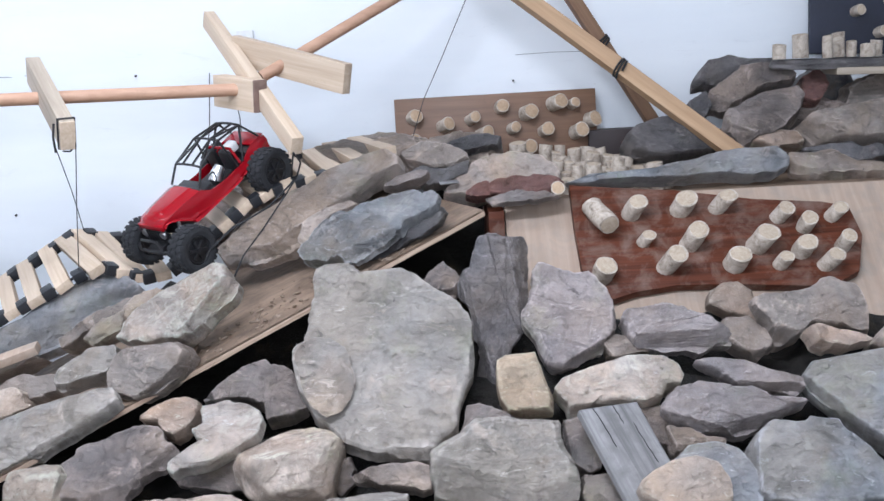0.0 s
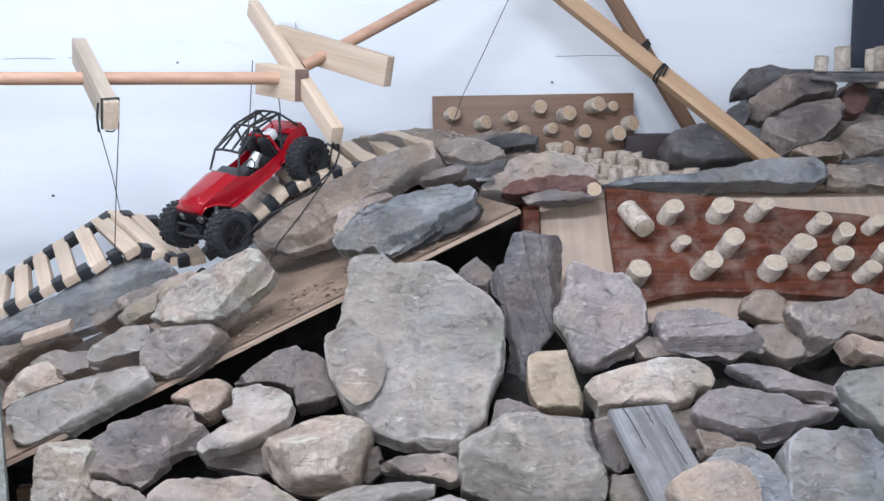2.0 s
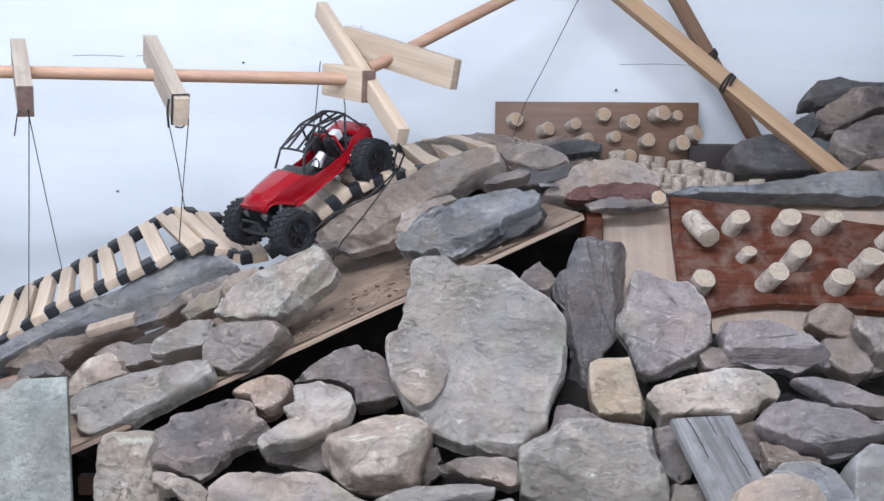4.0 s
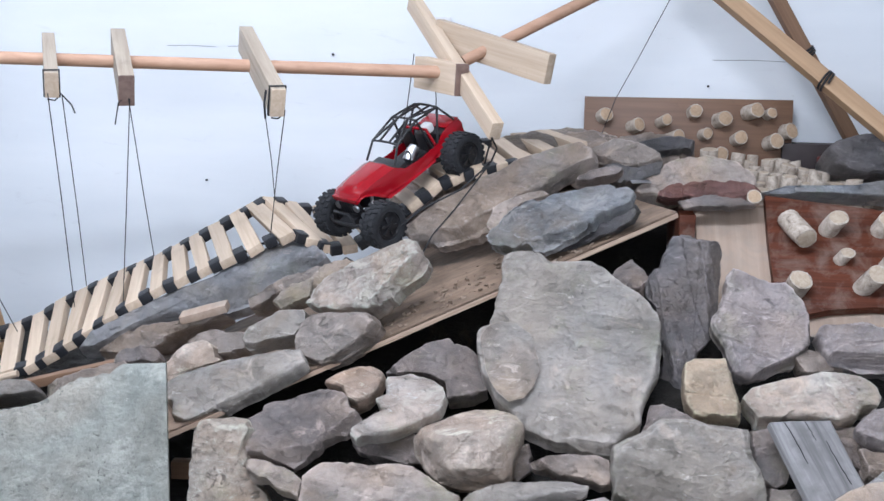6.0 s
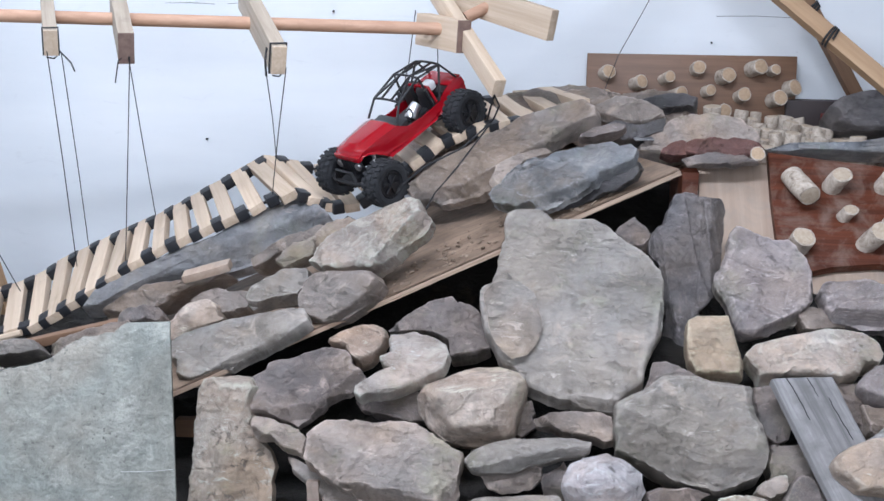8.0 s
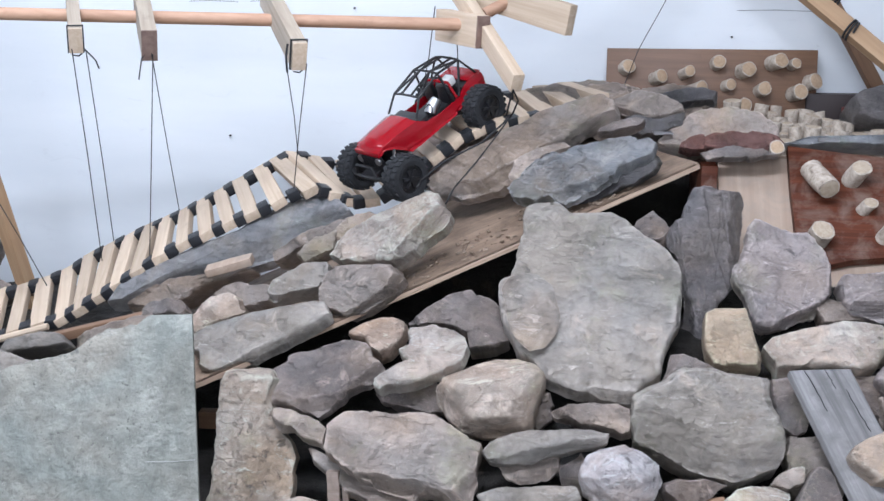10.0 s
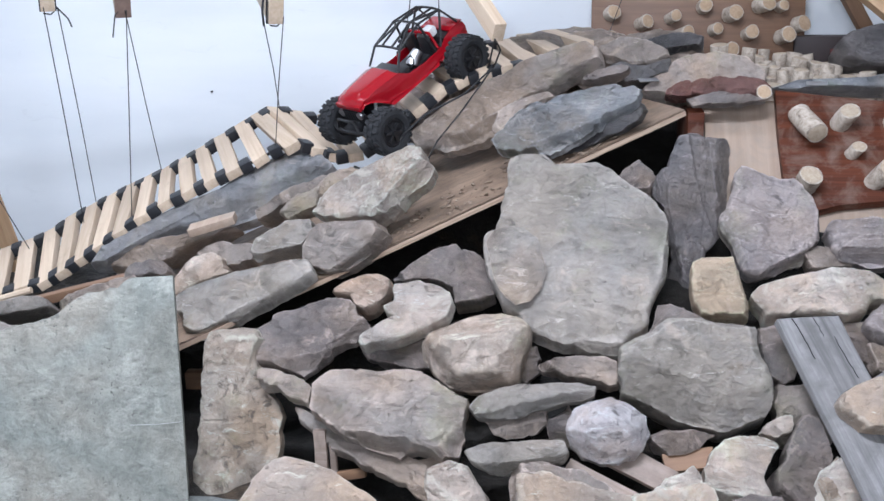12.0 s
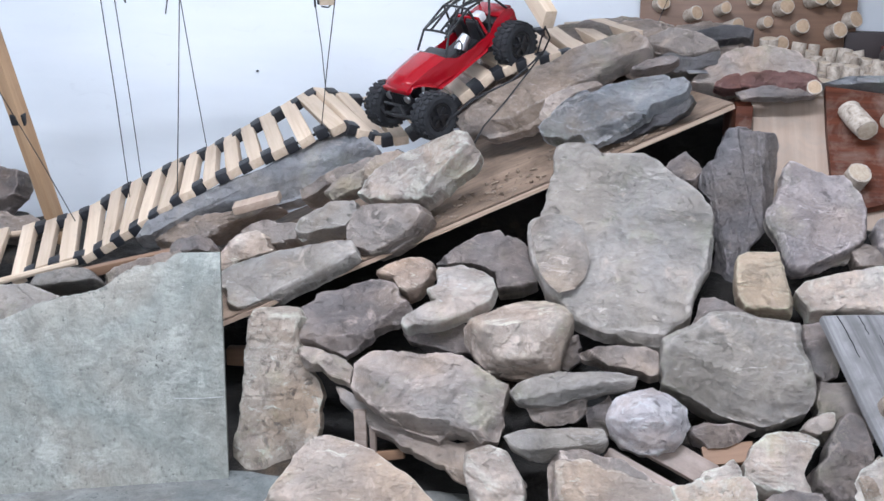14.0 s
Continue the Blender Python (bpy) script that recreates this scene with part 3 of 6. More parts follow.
stone("grey", "long thin plate stone under a broad one", (-0.473, 1.876, 0.089), 50, 0, 0.035, 11.2, 4, [(-22.6, 11.6), (-19.4, 9.4), (-15.1, 6.7), (-10.3, 4.1), (-5.8, 3.2), (-1.4, 2.4), (6.2, 1.7), (13.8, -1.7), (17.3, -5.6), (5.9, -6.2), (1.4, -3.5), (-3, -2.1), (-9.4, 1.2), (-13.4, 2.3), (-17.1, 5.5), (-20.9, 8.1)])
stone("grey", "broad flat stone with worn top", (-0.495, 1.921, 0.178), 45, 0, 0.090, 8.0, 5, [(-15.9, 4.3), (-14.2, 6.1), (-11.6, 7.4), (-6.6, 7.6), (-3.3, 7.1), (3.7, 7.9), (6.5, 7), (9.9, 4.9), (14.3, 3), (14.3, 1.5), (13.9, -0.5), (14.2, -4.5), (13.3, -7.7), (10.3, -8.7), (8.6, -7.7), (5.4, -7), (2.4, -8.8), (-0.9, -7.9), (-4.2, -7), (-8.1, -5.4), (-12.2, -2.8), (-15.6, -0.4), (-15.7, 2.2)], [(262, 0.7, 0.8), (330, 0.8, 0.7), (20, 0.5, 0.25), (190, 0.2, 0.15), (90, 0.95, 0.4)])
stone("tan", "small rounded pinkish stone", (-0.597, 2.181, 0.336), 35, 0, 0.090, 3.9, 6, [(-6.6, 0.5), (-5, 1.6), (-0.9, 3.5), (2.6, 3.9), (5, 3), (5.3, 1.4), (3.9, -1.8), (2.1, -4), (0.4, -4.9), (-1.4, -4.2), (-3, -1.5), (-5.7, -1), (-6.8, -0.5)])
stone("pale", "jagged pale stone with yellowish crust", (-0.485, 2.100, 0.319), 50, 0, 0.045, 9.6, 7, [(-4.1, 6.3), (1, 7.5), (4.6, 6.5), (7.6, 4.7), (8.3, 2.8), (7.5, -0.8), (5.9, -2.1), (2.7, -4.2), (-2.7, -6.9), (-8.1, -8.4), (-9.7, -7.2), (-9.7, -5.7), (-6.3, -3.1), (-3.7, -2.8), (-2.7, -1.4), (-4.5, -0.7), (-5.6, 1.1), (-3.7, 2.4), (-4.3, 4.9)], [(300, 0.93, 0.5), (60, 0.5, 0.12)])
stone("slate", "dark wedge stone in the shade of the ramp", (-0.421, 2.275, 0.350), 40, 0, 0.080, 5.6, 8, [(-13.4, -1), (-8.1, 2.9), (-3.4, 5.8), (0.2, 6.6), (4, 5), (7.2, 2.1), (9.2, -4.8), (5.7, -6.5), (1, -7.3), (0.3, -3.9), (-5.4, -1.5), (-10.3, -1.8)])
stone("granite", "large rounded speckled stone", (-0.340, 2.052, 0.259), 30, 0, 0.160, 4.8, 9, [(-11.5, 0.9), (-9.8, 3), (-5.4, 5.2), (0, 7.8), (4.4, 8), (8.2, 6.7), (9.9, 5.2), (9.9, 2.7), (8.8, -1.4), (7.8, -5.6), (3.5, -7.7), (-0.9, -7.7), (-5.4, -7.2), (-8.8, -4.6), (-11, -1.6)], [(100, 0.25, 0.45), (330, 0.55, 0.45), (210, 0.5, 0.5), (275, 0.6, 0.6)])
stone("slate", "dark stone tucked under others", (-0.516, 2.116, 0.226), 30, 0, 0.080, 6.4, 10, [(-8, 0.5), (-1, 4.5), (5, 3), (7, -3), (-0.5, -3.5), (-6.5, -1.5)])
stone("green", "great flat greenish boulder leaning on the pile", (-0.158, 2.277, 0.411), 48, 0, 0.075, 9.6, 11, [(-15.1, 22.8), (-12.1, 24.1), (-7.7, 24.1), (-5.1, 21.4), (-2.1, 21.4), (3.4, 22), (7.7, 19.3), (12.5, 15), (16.6, 11.5), (18.3, 8.8), (19.1, 5.4), (18.9, -0.5), (18.5, -5.7), (16.6, -9.6), (15.4, -12.8), (14.9, -17.2), (11.6, -20.5), (8.9, -23.9), (3.9, -23.6), (-1.6, -22.8), (-7.4, -20.6), (-9.1, -19.4), (-11.6, -16.3), (-14.6, -13.2), (-17.3, -8.1), (-18.9, -2.9), (-19.4, 1.1), (-18.7, 3.2), (-16.9, 3.9), (-16, 8.1), (-15.2, 15.2)], [(275, 0.93, 0.6), (20, -0.2, 0.08), (200, 0.5, 0.12), (350, 0.93, 0.4)])
stone("flake", "pinkish pale flake standing before the boulder", (-0.279, 2.190, 0.412), 48, 9, 0.007, 8.0, 12, [(-6, 5), (-4.5, 7.5), (-1.5, 9), (2, 8.5), (4.5, 6), (5.5, 2), (6, -2), (4.5, -6.5), (2.5, -9), (-0.5, -10), (-3, -7.5), (-5, -2.5)])
stone("standing", "tall dark standing slate with vertical ridges", (0.093, 2.438, 0.486), 20, 0, 0.090, 12.8, 13, [(-8.4, 4.1), (-7, 7.2), (-5.5, 7.8), (-4.9, 10.9), (-3.2, 14.6), (-0.9, 15.8), (0.9, 15.6), (2.1, 14.2), (6.9, 14), (7.8, 12.2), (7.6, 7.4), (7.2, 1.9), (6.1, -3.5), (5.7, -7.1), (2.8, -10.8), (1.1, -15.7), (-0.4, -19.4), (-5.4, -20), (-4.9, -14.7), (-4.4, -9.8), (-5.2, -4.9), (-5.9, -1.3), (-8.3, 1.7)], [(0, 0.55, 0.5), (190, 0.6, 0.6), (90, 0.9, 0.6)])
stone("violet", "grey oval plate stone standing on edge", (0.246, 2.358, 0.462), 30, 0, 0.080, 7.2, 14, [(-7.1, 9.9), (-5.6, 12.2), (-3.9, 11.8), (-0.4, 10), (5.3, 9.5), (8.7, 5.4), (10.4, -0.4), (9.9, -3.9), (6.5, -8.7), (3.1, -9.7), (-1.5, -11.8), (-4.3, -12.2), (-5.8, -10.2), (-7.2, -5.5), (-9.5, -2), (-9.8, 0.9), (-7.9, 5.7)], [(300, 0.8, 0.8), (260, 0.9, 0.6), (60, 0.3, 0.15), (0, 0.9, 0.5)])
stone("yellow", "small squared yellowish block", (0.132, 2.203, 0.355), 30, 0, 0.090, 11.2, 15, [(-5.1, 5.3), (-3.3, 6.4), (2.8, 6.6), (3.7, 3.9), (4.5, 0.7), (6, -3), (5.8, -6), (2, -6.2), (-3.5, -5.5), (-4.9, -2.8), (-5.4, 1.5)], [(0, 0.8, 0.3), (270, 0.85, 0.4), (100, 0.5, 0.15)])
stone("green", "heavy squared grey block with broken front", (0.084, 2.046, 0.225), 38, 0, 0.170, 8.8, 16, [(-14.7, 3.8), (-12.4, 5.4), (-9.2, 7.1), (-6.1, 9.6), (-1.9, 10.4), (4.4, 9.5), (10, 9.4), (10.9, 7.8), (11.1, 3.7), (12.9, 0.9), (13.3, -5), (12.3, -7.5), (7.7, -9.8), (4.1, -11), (-0.5, -9.9), (-6.8, -7.4), (-14.3, -4.2), (-14.9, -0.2)], [(246, 0.28, 0.34), (292, 0.52, 0.30), (85, 0.92, 0.3), (10, 0.93, 0.25)])
stone("slate", "small grey stone wedged behind a block", (0.044, 2.181, 0.288), 35, 0, 0.080, 6.4, 17, [(-5, -2.5), (-3, 3.5), (1, 3), (6.5, 0.5), (1, -3)])
stone("green", "thin lens-shaped slate plate", (-0.236, 1.949, 0.207), 35, 0, 0.060, 3.9, 18, [(-11, -2.2), (-9.7, -0.4), (-6, 1.5), (0.3, 2.8), (5.5, 3.5), (9.7, 3.4), (12.6, 2.8), (12.3, 1.3), (7.7, -0.1), (3.5, -1.5), (-0.6, -3), (-5.9, -4), (-9.6, -3.8)], [(285, 0.30, 0.5), (95, 0.3, 0.35)])
stone("brown", "brown stone under a plate", (-0.253, 1.970, 0.146), 20, 0, 0.090, 6.4, 19, [(-6.6, 0.7), (0.9, 1.8), (5.1, 3.4), (5.4, 0.7), (3.5, -1.6), (-2.4, -2.8), (-4.5, -2)])
stone("grey", "narrow flat stone under the boulder", (-0.131, 2.062, 0.224), 48, 0, 0.050, 9.6, 20, [(-9.1, 1.3), (-4.2, 2.1), (1.3, 2.7), (6.2, 1.9), (6.5, -2.7), (4.7, -3.3), (0.3, -2.4), (-4.1, -1.4), (-8.5, -0.2)])
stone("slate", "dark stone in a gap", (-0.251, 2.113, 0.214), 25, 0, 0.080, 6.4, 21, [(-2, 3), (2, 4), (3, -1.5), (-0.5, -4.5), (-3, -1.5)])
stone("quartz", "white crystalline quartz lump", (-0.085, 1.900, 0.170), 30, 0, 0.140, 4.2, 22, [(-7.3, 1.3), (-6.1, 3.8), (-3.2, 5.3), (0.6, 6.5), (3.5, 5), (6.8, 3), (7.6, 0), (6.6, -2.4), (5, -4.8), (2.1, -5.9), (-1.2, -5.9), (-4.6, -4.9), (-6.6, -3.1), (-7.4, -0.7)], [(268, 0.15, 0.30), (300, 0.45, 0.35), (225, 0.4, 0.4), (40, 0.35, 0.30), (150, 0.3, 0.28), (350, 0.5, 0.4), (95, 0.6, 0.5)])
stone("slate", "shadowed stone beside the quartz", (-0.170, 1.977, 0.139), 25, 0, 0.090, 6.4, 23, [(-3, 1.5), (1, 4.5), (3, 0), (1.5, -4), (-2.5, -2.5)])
stone("green", "flat lens-shaped stone with pale crust", (-0.247, 1.850, 0.137), 35, 0, 0.070, 4.8, 24, [(-9.8, 0.2), (-7, 1.5), (-1.9, 2.3), (4.1, 3), (8.2, 3), (9.2, 1.1), (8.2, -0.7), (5.2, -2), (1.2, -2), (-1.8, -3.4), (-4.9, -3.3), (-8, -2)], [(280, 0.40, 0.5), (95, 0.3, 0.3)])
stone("grey", "flat grey plate at the foot of the pile", (-0.172, 1.798, 0.081), 50, 0, 0.070, 8.0, 25, [(-8, 5.5), (-3, 6), (5, 4.5), (10.5, 1.5), (9.5, -2), (5, -5), (-7, -5.5), (-8.5, 0.5)])
stone("pale", "small pale rounded stone", (-0.357, 1.799, 0.076), 40, 0, 0.090, 5.6, 26, [(-6, 4), (-1.5, 6), (2, 5), (4.5, 1.5), (6, -1.5), (5.5, -4.5), (-3.5, -5)])
stone("beige", "broad smooth sandy plate at the foot of the pile", (-0.606, 1.698, 0.092), 52, 0, 0.060, 11.2, 27, [(-14.5, -4.5), (-12, 0), (-7.5, 8.5), (-4.5, 8.5), (3.5, 6.5), (12, 1.5), (18, -3.5), (2.5, -6.5)])
stone("pale", "coarse pale stone with pitted face", (0.148, 1.867, 0.117), 35, 0, 0.120, 6.4, 28, [(-5.9, -5.1), (-6.1, -0.1), (-4.7, 3.1), (-2.5, 5.2), (0.9, 6.3), (3.3, 6.2), (7.1, 5.1), (4.8, 0.9), (4.1, -1), (5.5, -4.4), (-0.8, -6.4)])
stone("slate", "triangular grey stone in the pile", (0.260, 1.884, 0.128), 35, 0, 0.100, 6.4, 29, [(-4.7, -7.4), (-5.6, -2.6), (-2.5, 3.2), (0.4, 8.6), (2.5, 9.4), (4.2, 5.4), (4.9, 2.6), (4.7, -0.7), (2.8, -3.1), (1.8, -7)])
stone("pale", "small pale stone in the pile", (0.320, 1.841, 0.108), 35, 0, 0.080, 5.6, 30, [(-3.5, 2.5), (0.5, 5.5), (3, 2.5), (4, -3.5), (-3, -4.5)])
stone("pale", "flaky pale stone in the pile", (0.038, 1.817, 0.092), 35, 0, 0.080, 6.4, 32, [(-5.5, -1.5), (-2, 2.5), (3, 5), (4.5, 3), (4, -2), (-4, -4.5)])
stone("slate", "thin slate under the squared block", (0.045, 1.944, 0.138), 25, 0, 0.080, 8.0, 33, [(-5.5, 0.5), (-1, 2), (7, 1.5), (4, -1), (-4, -2.5)])
stone("pale", "small flat chip in the pile", (0.223, 1.936, 0.177), 30, 0, 0.060, 6.4, 34, [(-3, -1), (-0.5, 1.5), (2.5, 2.5), (2.5, -0.5), (-0.5, -2.5)])
stone("beige", "rough beige stone at the foot", (-0.141, 1.784, 0.067), 45, 0, 0.080, 6.4, 36, [(-10.5, 5.5), (-5, 6.5), (-1.5, 4.5), (10, 2.5), (14, -3.5), (-8, -5.5)])
stone("pale", "pale pinkish flat stone", (0.034, 1.787, 0.072), 45, 0, 0.080, 6.4, 37, [(-8.5, 1.5), (-2.5, 4), (6, 5.5), (7.5, 0), (5.5, -4), (-6, -5.5)])
stone("slate", "grey stone low by the corner", (0.173, 1.790, 0.072), 40, 0, 0.090, 6.4, 38, [(-6.5, 0), (-1, 3.5), (4.5, 3), (6.5, -1.5), (-5, -3.5)])
stone("pale", "rounded pale stone by the plank", (0.317, 1.847, 0.107), 40, 0, 0.090, 4.8, 39, [(-3.8, 0.1), (-3.4, 1.9), (-1, 3.8), (0.2, 5.3), (1.3, 3.5), (3.3, 0.5), (4.5, -2.6), (-2.3, -3.9)])
stone("pale", "large whitish stone with rounded end", (0.334, 2.201, 0.345), 38, 0, 0.110, 7.2, 40, [(-13.7, -0.4), (-11.9, 1.6), (-7.9, 2.7), (-2.2, 4.4), (2.5, 5.9), (9.3, 5.5), (12, 3.8), (13.1, 1.1), (11.9, -0.9), (9.1, -1.4), (7.9, -3.7), (4.4, -5.2), (-2.4, -4.6), (-7.5, -4.9), (-8.7, -6.4), (-10.9, -5.8), (-11.4, -3.5), (-13.1, -1.4)], [(270, 0.72, 0.8), (30, 0.5, 0.25), (170, 0.5, 0.25), (90, 0.9, 0.5)])
stone("slate", "dark stone beside the weathered plank", (0.244, 2.124, 0.251), 30, 0, 0.080, 6.4, 41, [(-3.5, 5), (0.5, 6), (4, 1), (3, -5), (-1.5, -6), (-3, -1.5)])
stone("brown", "brown stone under the plank", (0.273, 2.010, 0.169), 35, 0, 0.090, 6.4, 42, [(-4.5, 5.5), (2, 6), (5.5, -0.5), (5.5, -5), (-5, -5)])
stone("beige", "rounded tan boulder resting on the plank", (0.409, 1.919, 0.231), 38, 0, 0.140, 4.8, 43, [(-9, 0.2), (-8.1, 1.6), (-6.1, 3.1), (-2.3, 4.8), (2.1, 5.6), (6, 4.3), (8, 1.2), (8.2, -2.2), (5.5, -4.6), (-5.5, -4.7), (-8.5, -2.3)])
stone("blue", "rounded grey-blue stone behind the tan boulder", (0.485, 2.002, 0.212), 38, 0, 0.100, 5.5, 104, [(-8.4, 3.5), (-4.5, 6.5), (0.3, 7.4), (4.9, 5.4), (7.6, 1.1), (8.1, -3.6), (7.3, -6.3), (-5.2, -6.4), (-7.8, 0.1)])
stone("violet", "flat purplish plate stone", (0.531, 2.133, 0.306), 40, 0, 0.080, 6.4, 44, [(-12.4, -0.2), (-11.2, 2.4), (-8.8, 4.6), (-4.3, 5.8), (3.3, 4.1), (9.7, 1.4), (16.3, 0.7), (16.8, 0.1), (10.7, -2.2), (4.9, -4.9), (1.6, -5.5), (-4.9, -4.4), (-10.3, -2.2)], [(280, 0.6, 0.8), (250, 0.8, 0.6), (80, 0.4, 0.15)])
stone("violet", "thin wedge-shaped slate plate", (0.612, 2.198, 0.353), 35, 0, 0.060, 6.4, 45, [(-11.7, 3.7), (-7.7, 4), (-1, 3.1), (5.7, 0.3), (9.6, -1.3), (9.7, -3.4), (7.7, -4.6), (3.3, -3.1), (-2.3, -2.3), (-6.7, 0.3)], [(265, 0.45, 0.9), (70, 0.6, 0.2)])
stone("violet", "blue-grey slate block with slanting face", (0.471, 2.317, 0.425), 35, 0, 0.090, 8.0, 46, [(-11.1, 2.9), (-9.8, 4.7), (-4.4, 5.5), (2.6, 4.6), (8.4, 1.7), (12.6, -1.5), (11.9, -3.6), (4.7, -5.3), (-2.3, -4.4), (-8.2, -3.2), (-9.9, -1)], [(270, 0.25, 0.85), (300, 0.5, 0.7), (95, 0.93, 0.4)])
stone("tan", "round tan stone against the peg ramp", (0.635, 2.437, 0.452), 30, 0, 0.080, 4.2, 47, [(-6.1, -0.3), (-5.4, 2.6), (-2, 4.5), (1.1, 4.5), (4, 2.1), (4.9, -3.3), (5.9, -6.5), (3, -4.4), (-1.9, -2.9)])
stone("grey", "grey filler stone in the pile", (0.634, 2.331, 0.397), 35, 0, 0.080, 6.4, 48, [(-4.5, 4.6), (0.9, 4.3), (4.1, 0.8), (5.3, -2.8), (1.8, -5), (-2.1, -3), (-4.4, -1.2)])
stone("grey", "small grey stone in the pile", (0.359, 2.329, 0.389), 30, 0, 0.080, 6.4, 49, [(-4.5, 1.5), (-1, 3), (3.5, 1), (5.5, -1.5), (-2.5, -2.5)])
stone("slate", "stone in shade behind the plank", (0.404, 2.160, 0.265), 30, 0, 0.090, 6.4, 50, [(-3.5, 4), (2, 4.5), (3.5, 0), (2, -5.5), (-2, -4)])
stone("grey", "stone under the purple plate", (0.463, 2.116, 0.244), 35, 0, 0.080, 6.4, 51, [(-5, 3.5), (1.5, 1.5), (7, 0), (4.5, -2), (-3.5, -2.5)])
stone("grey", "wide grey stone below the peg ramp", (0.794, 2.384, 0.433), 35, 0, 0.110, 7.2, 52, [(-13.6, 3), (-11, 4), (-1.2, 4.4), (5.3, 6.8), (9.9, 5.2), (10.8, 2.7), (11.6, -1.9), (11.2, -5.9), (6.5, -5.1), (-0.7, -3.5), (-5.9, -6.2), (-9.1, -7.3), (-10.4, -2.9), (-12, -0.5)])
stone("tan", "pinkish thin stone in the pile", (0.799, 2.259, 0.405), 35, 0, 0.080, 6.4, 54, [(-5.8, 2.3), (-3.4, 3.1), (2.3, 1.3), (8.1, -0.9), (2.2, -2.4), (-2.4, -2.2), (-4.6, -0.7)])
stone("blue", "large smooth blue-grey slate slab", (0.854, 2.151, 0.311), 45, -12, 0.100, 9.6, 55, [(-14.7, 3.9), (-12.3, 7), (-6.8, 8.3), (1.8, 10), (9.7, 11.6), (7.9, -16.1), (0.1, -10.6), (-4.6, -6.8), (-9.6, -2.4), (-13.2, 1)])
stone("blue", "blue-grey squared block at the pile edge", (0.676, 2.021, 0.212), 42, -5, 0.140, 8.0, 56, [(-11.9, 4.2), (-9, 7.2), (-6.7, 9.1), (-0.3, 8.9), (0.9, 10.1), (6, 9.4), (6.8, 7.3), (10.5, 3.7), (13, -0.3), (13, -7.2), (-0, -8.6), (-12.3, -6.8), (-12.3, -1.7)])
stone("grey", "grey stone at the pile edge", (0.988, 2.271, 0.391), 40, 0, 0.100, 6.4, 57, [(-11, 0), (-3, 5), (9, 4.5), (6, -6), (-7.5, -3.5)])
stone("slate", "lower dark stone at the pile edge", (0.877, 1.950, 0.175), 40, 0, 0.100, 6.4, 58, [(-7, 3.5), (-2, 7), (8.5, 5), (5, -6.5), (-7, -6)])
stone("pale", "long whitish stone lying on the ramp", (-0.602, 2.374, 0.522), 35, -15, 0.090, 6.4, 59, [(-13.6, -7.7), (-12.6, -4.4), (-7, 1), (-2.2, 5.6), (4.1, 9), (7.1, 10.8), (8.8, 9.3), (9.8, 7), (11.8, 5.9), (11.6, 4.1), (9.4, 1), (6.5, -2.2), (3.8, -5.9), (0.1, -7.5), (-8.1, -8.2)], [(330, 0.62, 0.75), (120, 0.55, 0.35), (200, 0.3, 0.2), (80, 0.9, 0.5)])
stone("grey", "rounded layered grey stone", (-0.670, 2.284, 0.412), 30, -15, 0.100, 5.1, 60, [(-7.7, 1.8), (-5.9, 4), (2.1, 5.3), (8.1, 5.6), (9.7, 3.9), (8.5, 1), (5.9, -2), (2.8, -4.6), (-1, -6.5), (-5.3, -6.1), (-7.6, -4.5), (-8.3, -1.7)])
stone("green", "flat greenish plate stone on the ramp edge", (-0.880, 2.205, 0.319), 50, -20, 0.050, 6.4, 61, [(-15.3, -4.1), (-9.2, 1), (-0.8, 5.8), (6.7, 8.7), (12.6, 10.2), (15.3, 7.4), (13.1, 4.4), (9, 0.5), (5, -3.4), (2.1, -6.6), (-3.8, -9.7), (-9.1, -7.1), (-12.8, -8)], [(305, 0.8, 0.8), (280, 0.6, 0.35), (110, 0.6, 0.2)])
stone("green", "olive stone at the ramp foot", (-0.969, 2.175, 0.260), 35, 0, 0.080, 6.4, 62, [(-4.5, 4), (2.5, 2.5), (5.5, -1.5), (1.5, -3), (-3, -3)])
stone("green", "greenish small slab in the pile", (-0.820, 2.346, 0.402), 40, -15, 0.070, 8.0, 63, [(-7.3, -1.9), (-3.4, 1.5), (0.3, 4.1), (5.8, 5.3), (6.8, 3), (5.6, -1.2), (0.2, -3), (-4.9, -5.5), (-7.1, -4.3)])
stone("brown", "brown lumpy stone in the pile", (-0.952, 2.369, 0.356), 35, -10, 0.080, 5.1, 64, [(-9, -1.3), (-6.4, 1.5), (-1.6, 2.7), (4.8, 2.9), (7, 1.8), (6.2, -1), (2.8, -3), (-1.7, -3.7), (-3.7, -1.2)])
stone("granite", "tan crumbly stone in the pile", (-1.013, 2.311, 0.323), 35, -10, 0.080, 5.1, 65, [(-6.7, -6.3), (-5.9, -1.9), (-3.3, 1.9), (-0.8, 4), (2.5, 5.3), (5, 4.8), (6.3, 1.7), (8, 1.4), (3.9, -1.3), (-1.4, -4.2)])
stone("blue", "long smooth blue-grey slab under the bridge", (-1.052, 2.637, 0.416), 42, -8, 0.090, 7.2, 66, [(-31.8, -20.1), (-30.2, -15.1), (-24.1, -9.7), (-11.6, -2.3), (-1.8, 2.8), (4.6, 8.8), (10.9, 14.7), (16.8, 15.9), (23.3, 14.2), (26, 12.1), (21.7, 7.7), (13.8, 2.1), (8.7, -2.9), (3.2, -5.5), (-10.1, -8.5), (-21.2, -14.5), (-27.7, -19.3)], [(305, 0.3, 0.6), (120, 0.6, 0.3)])
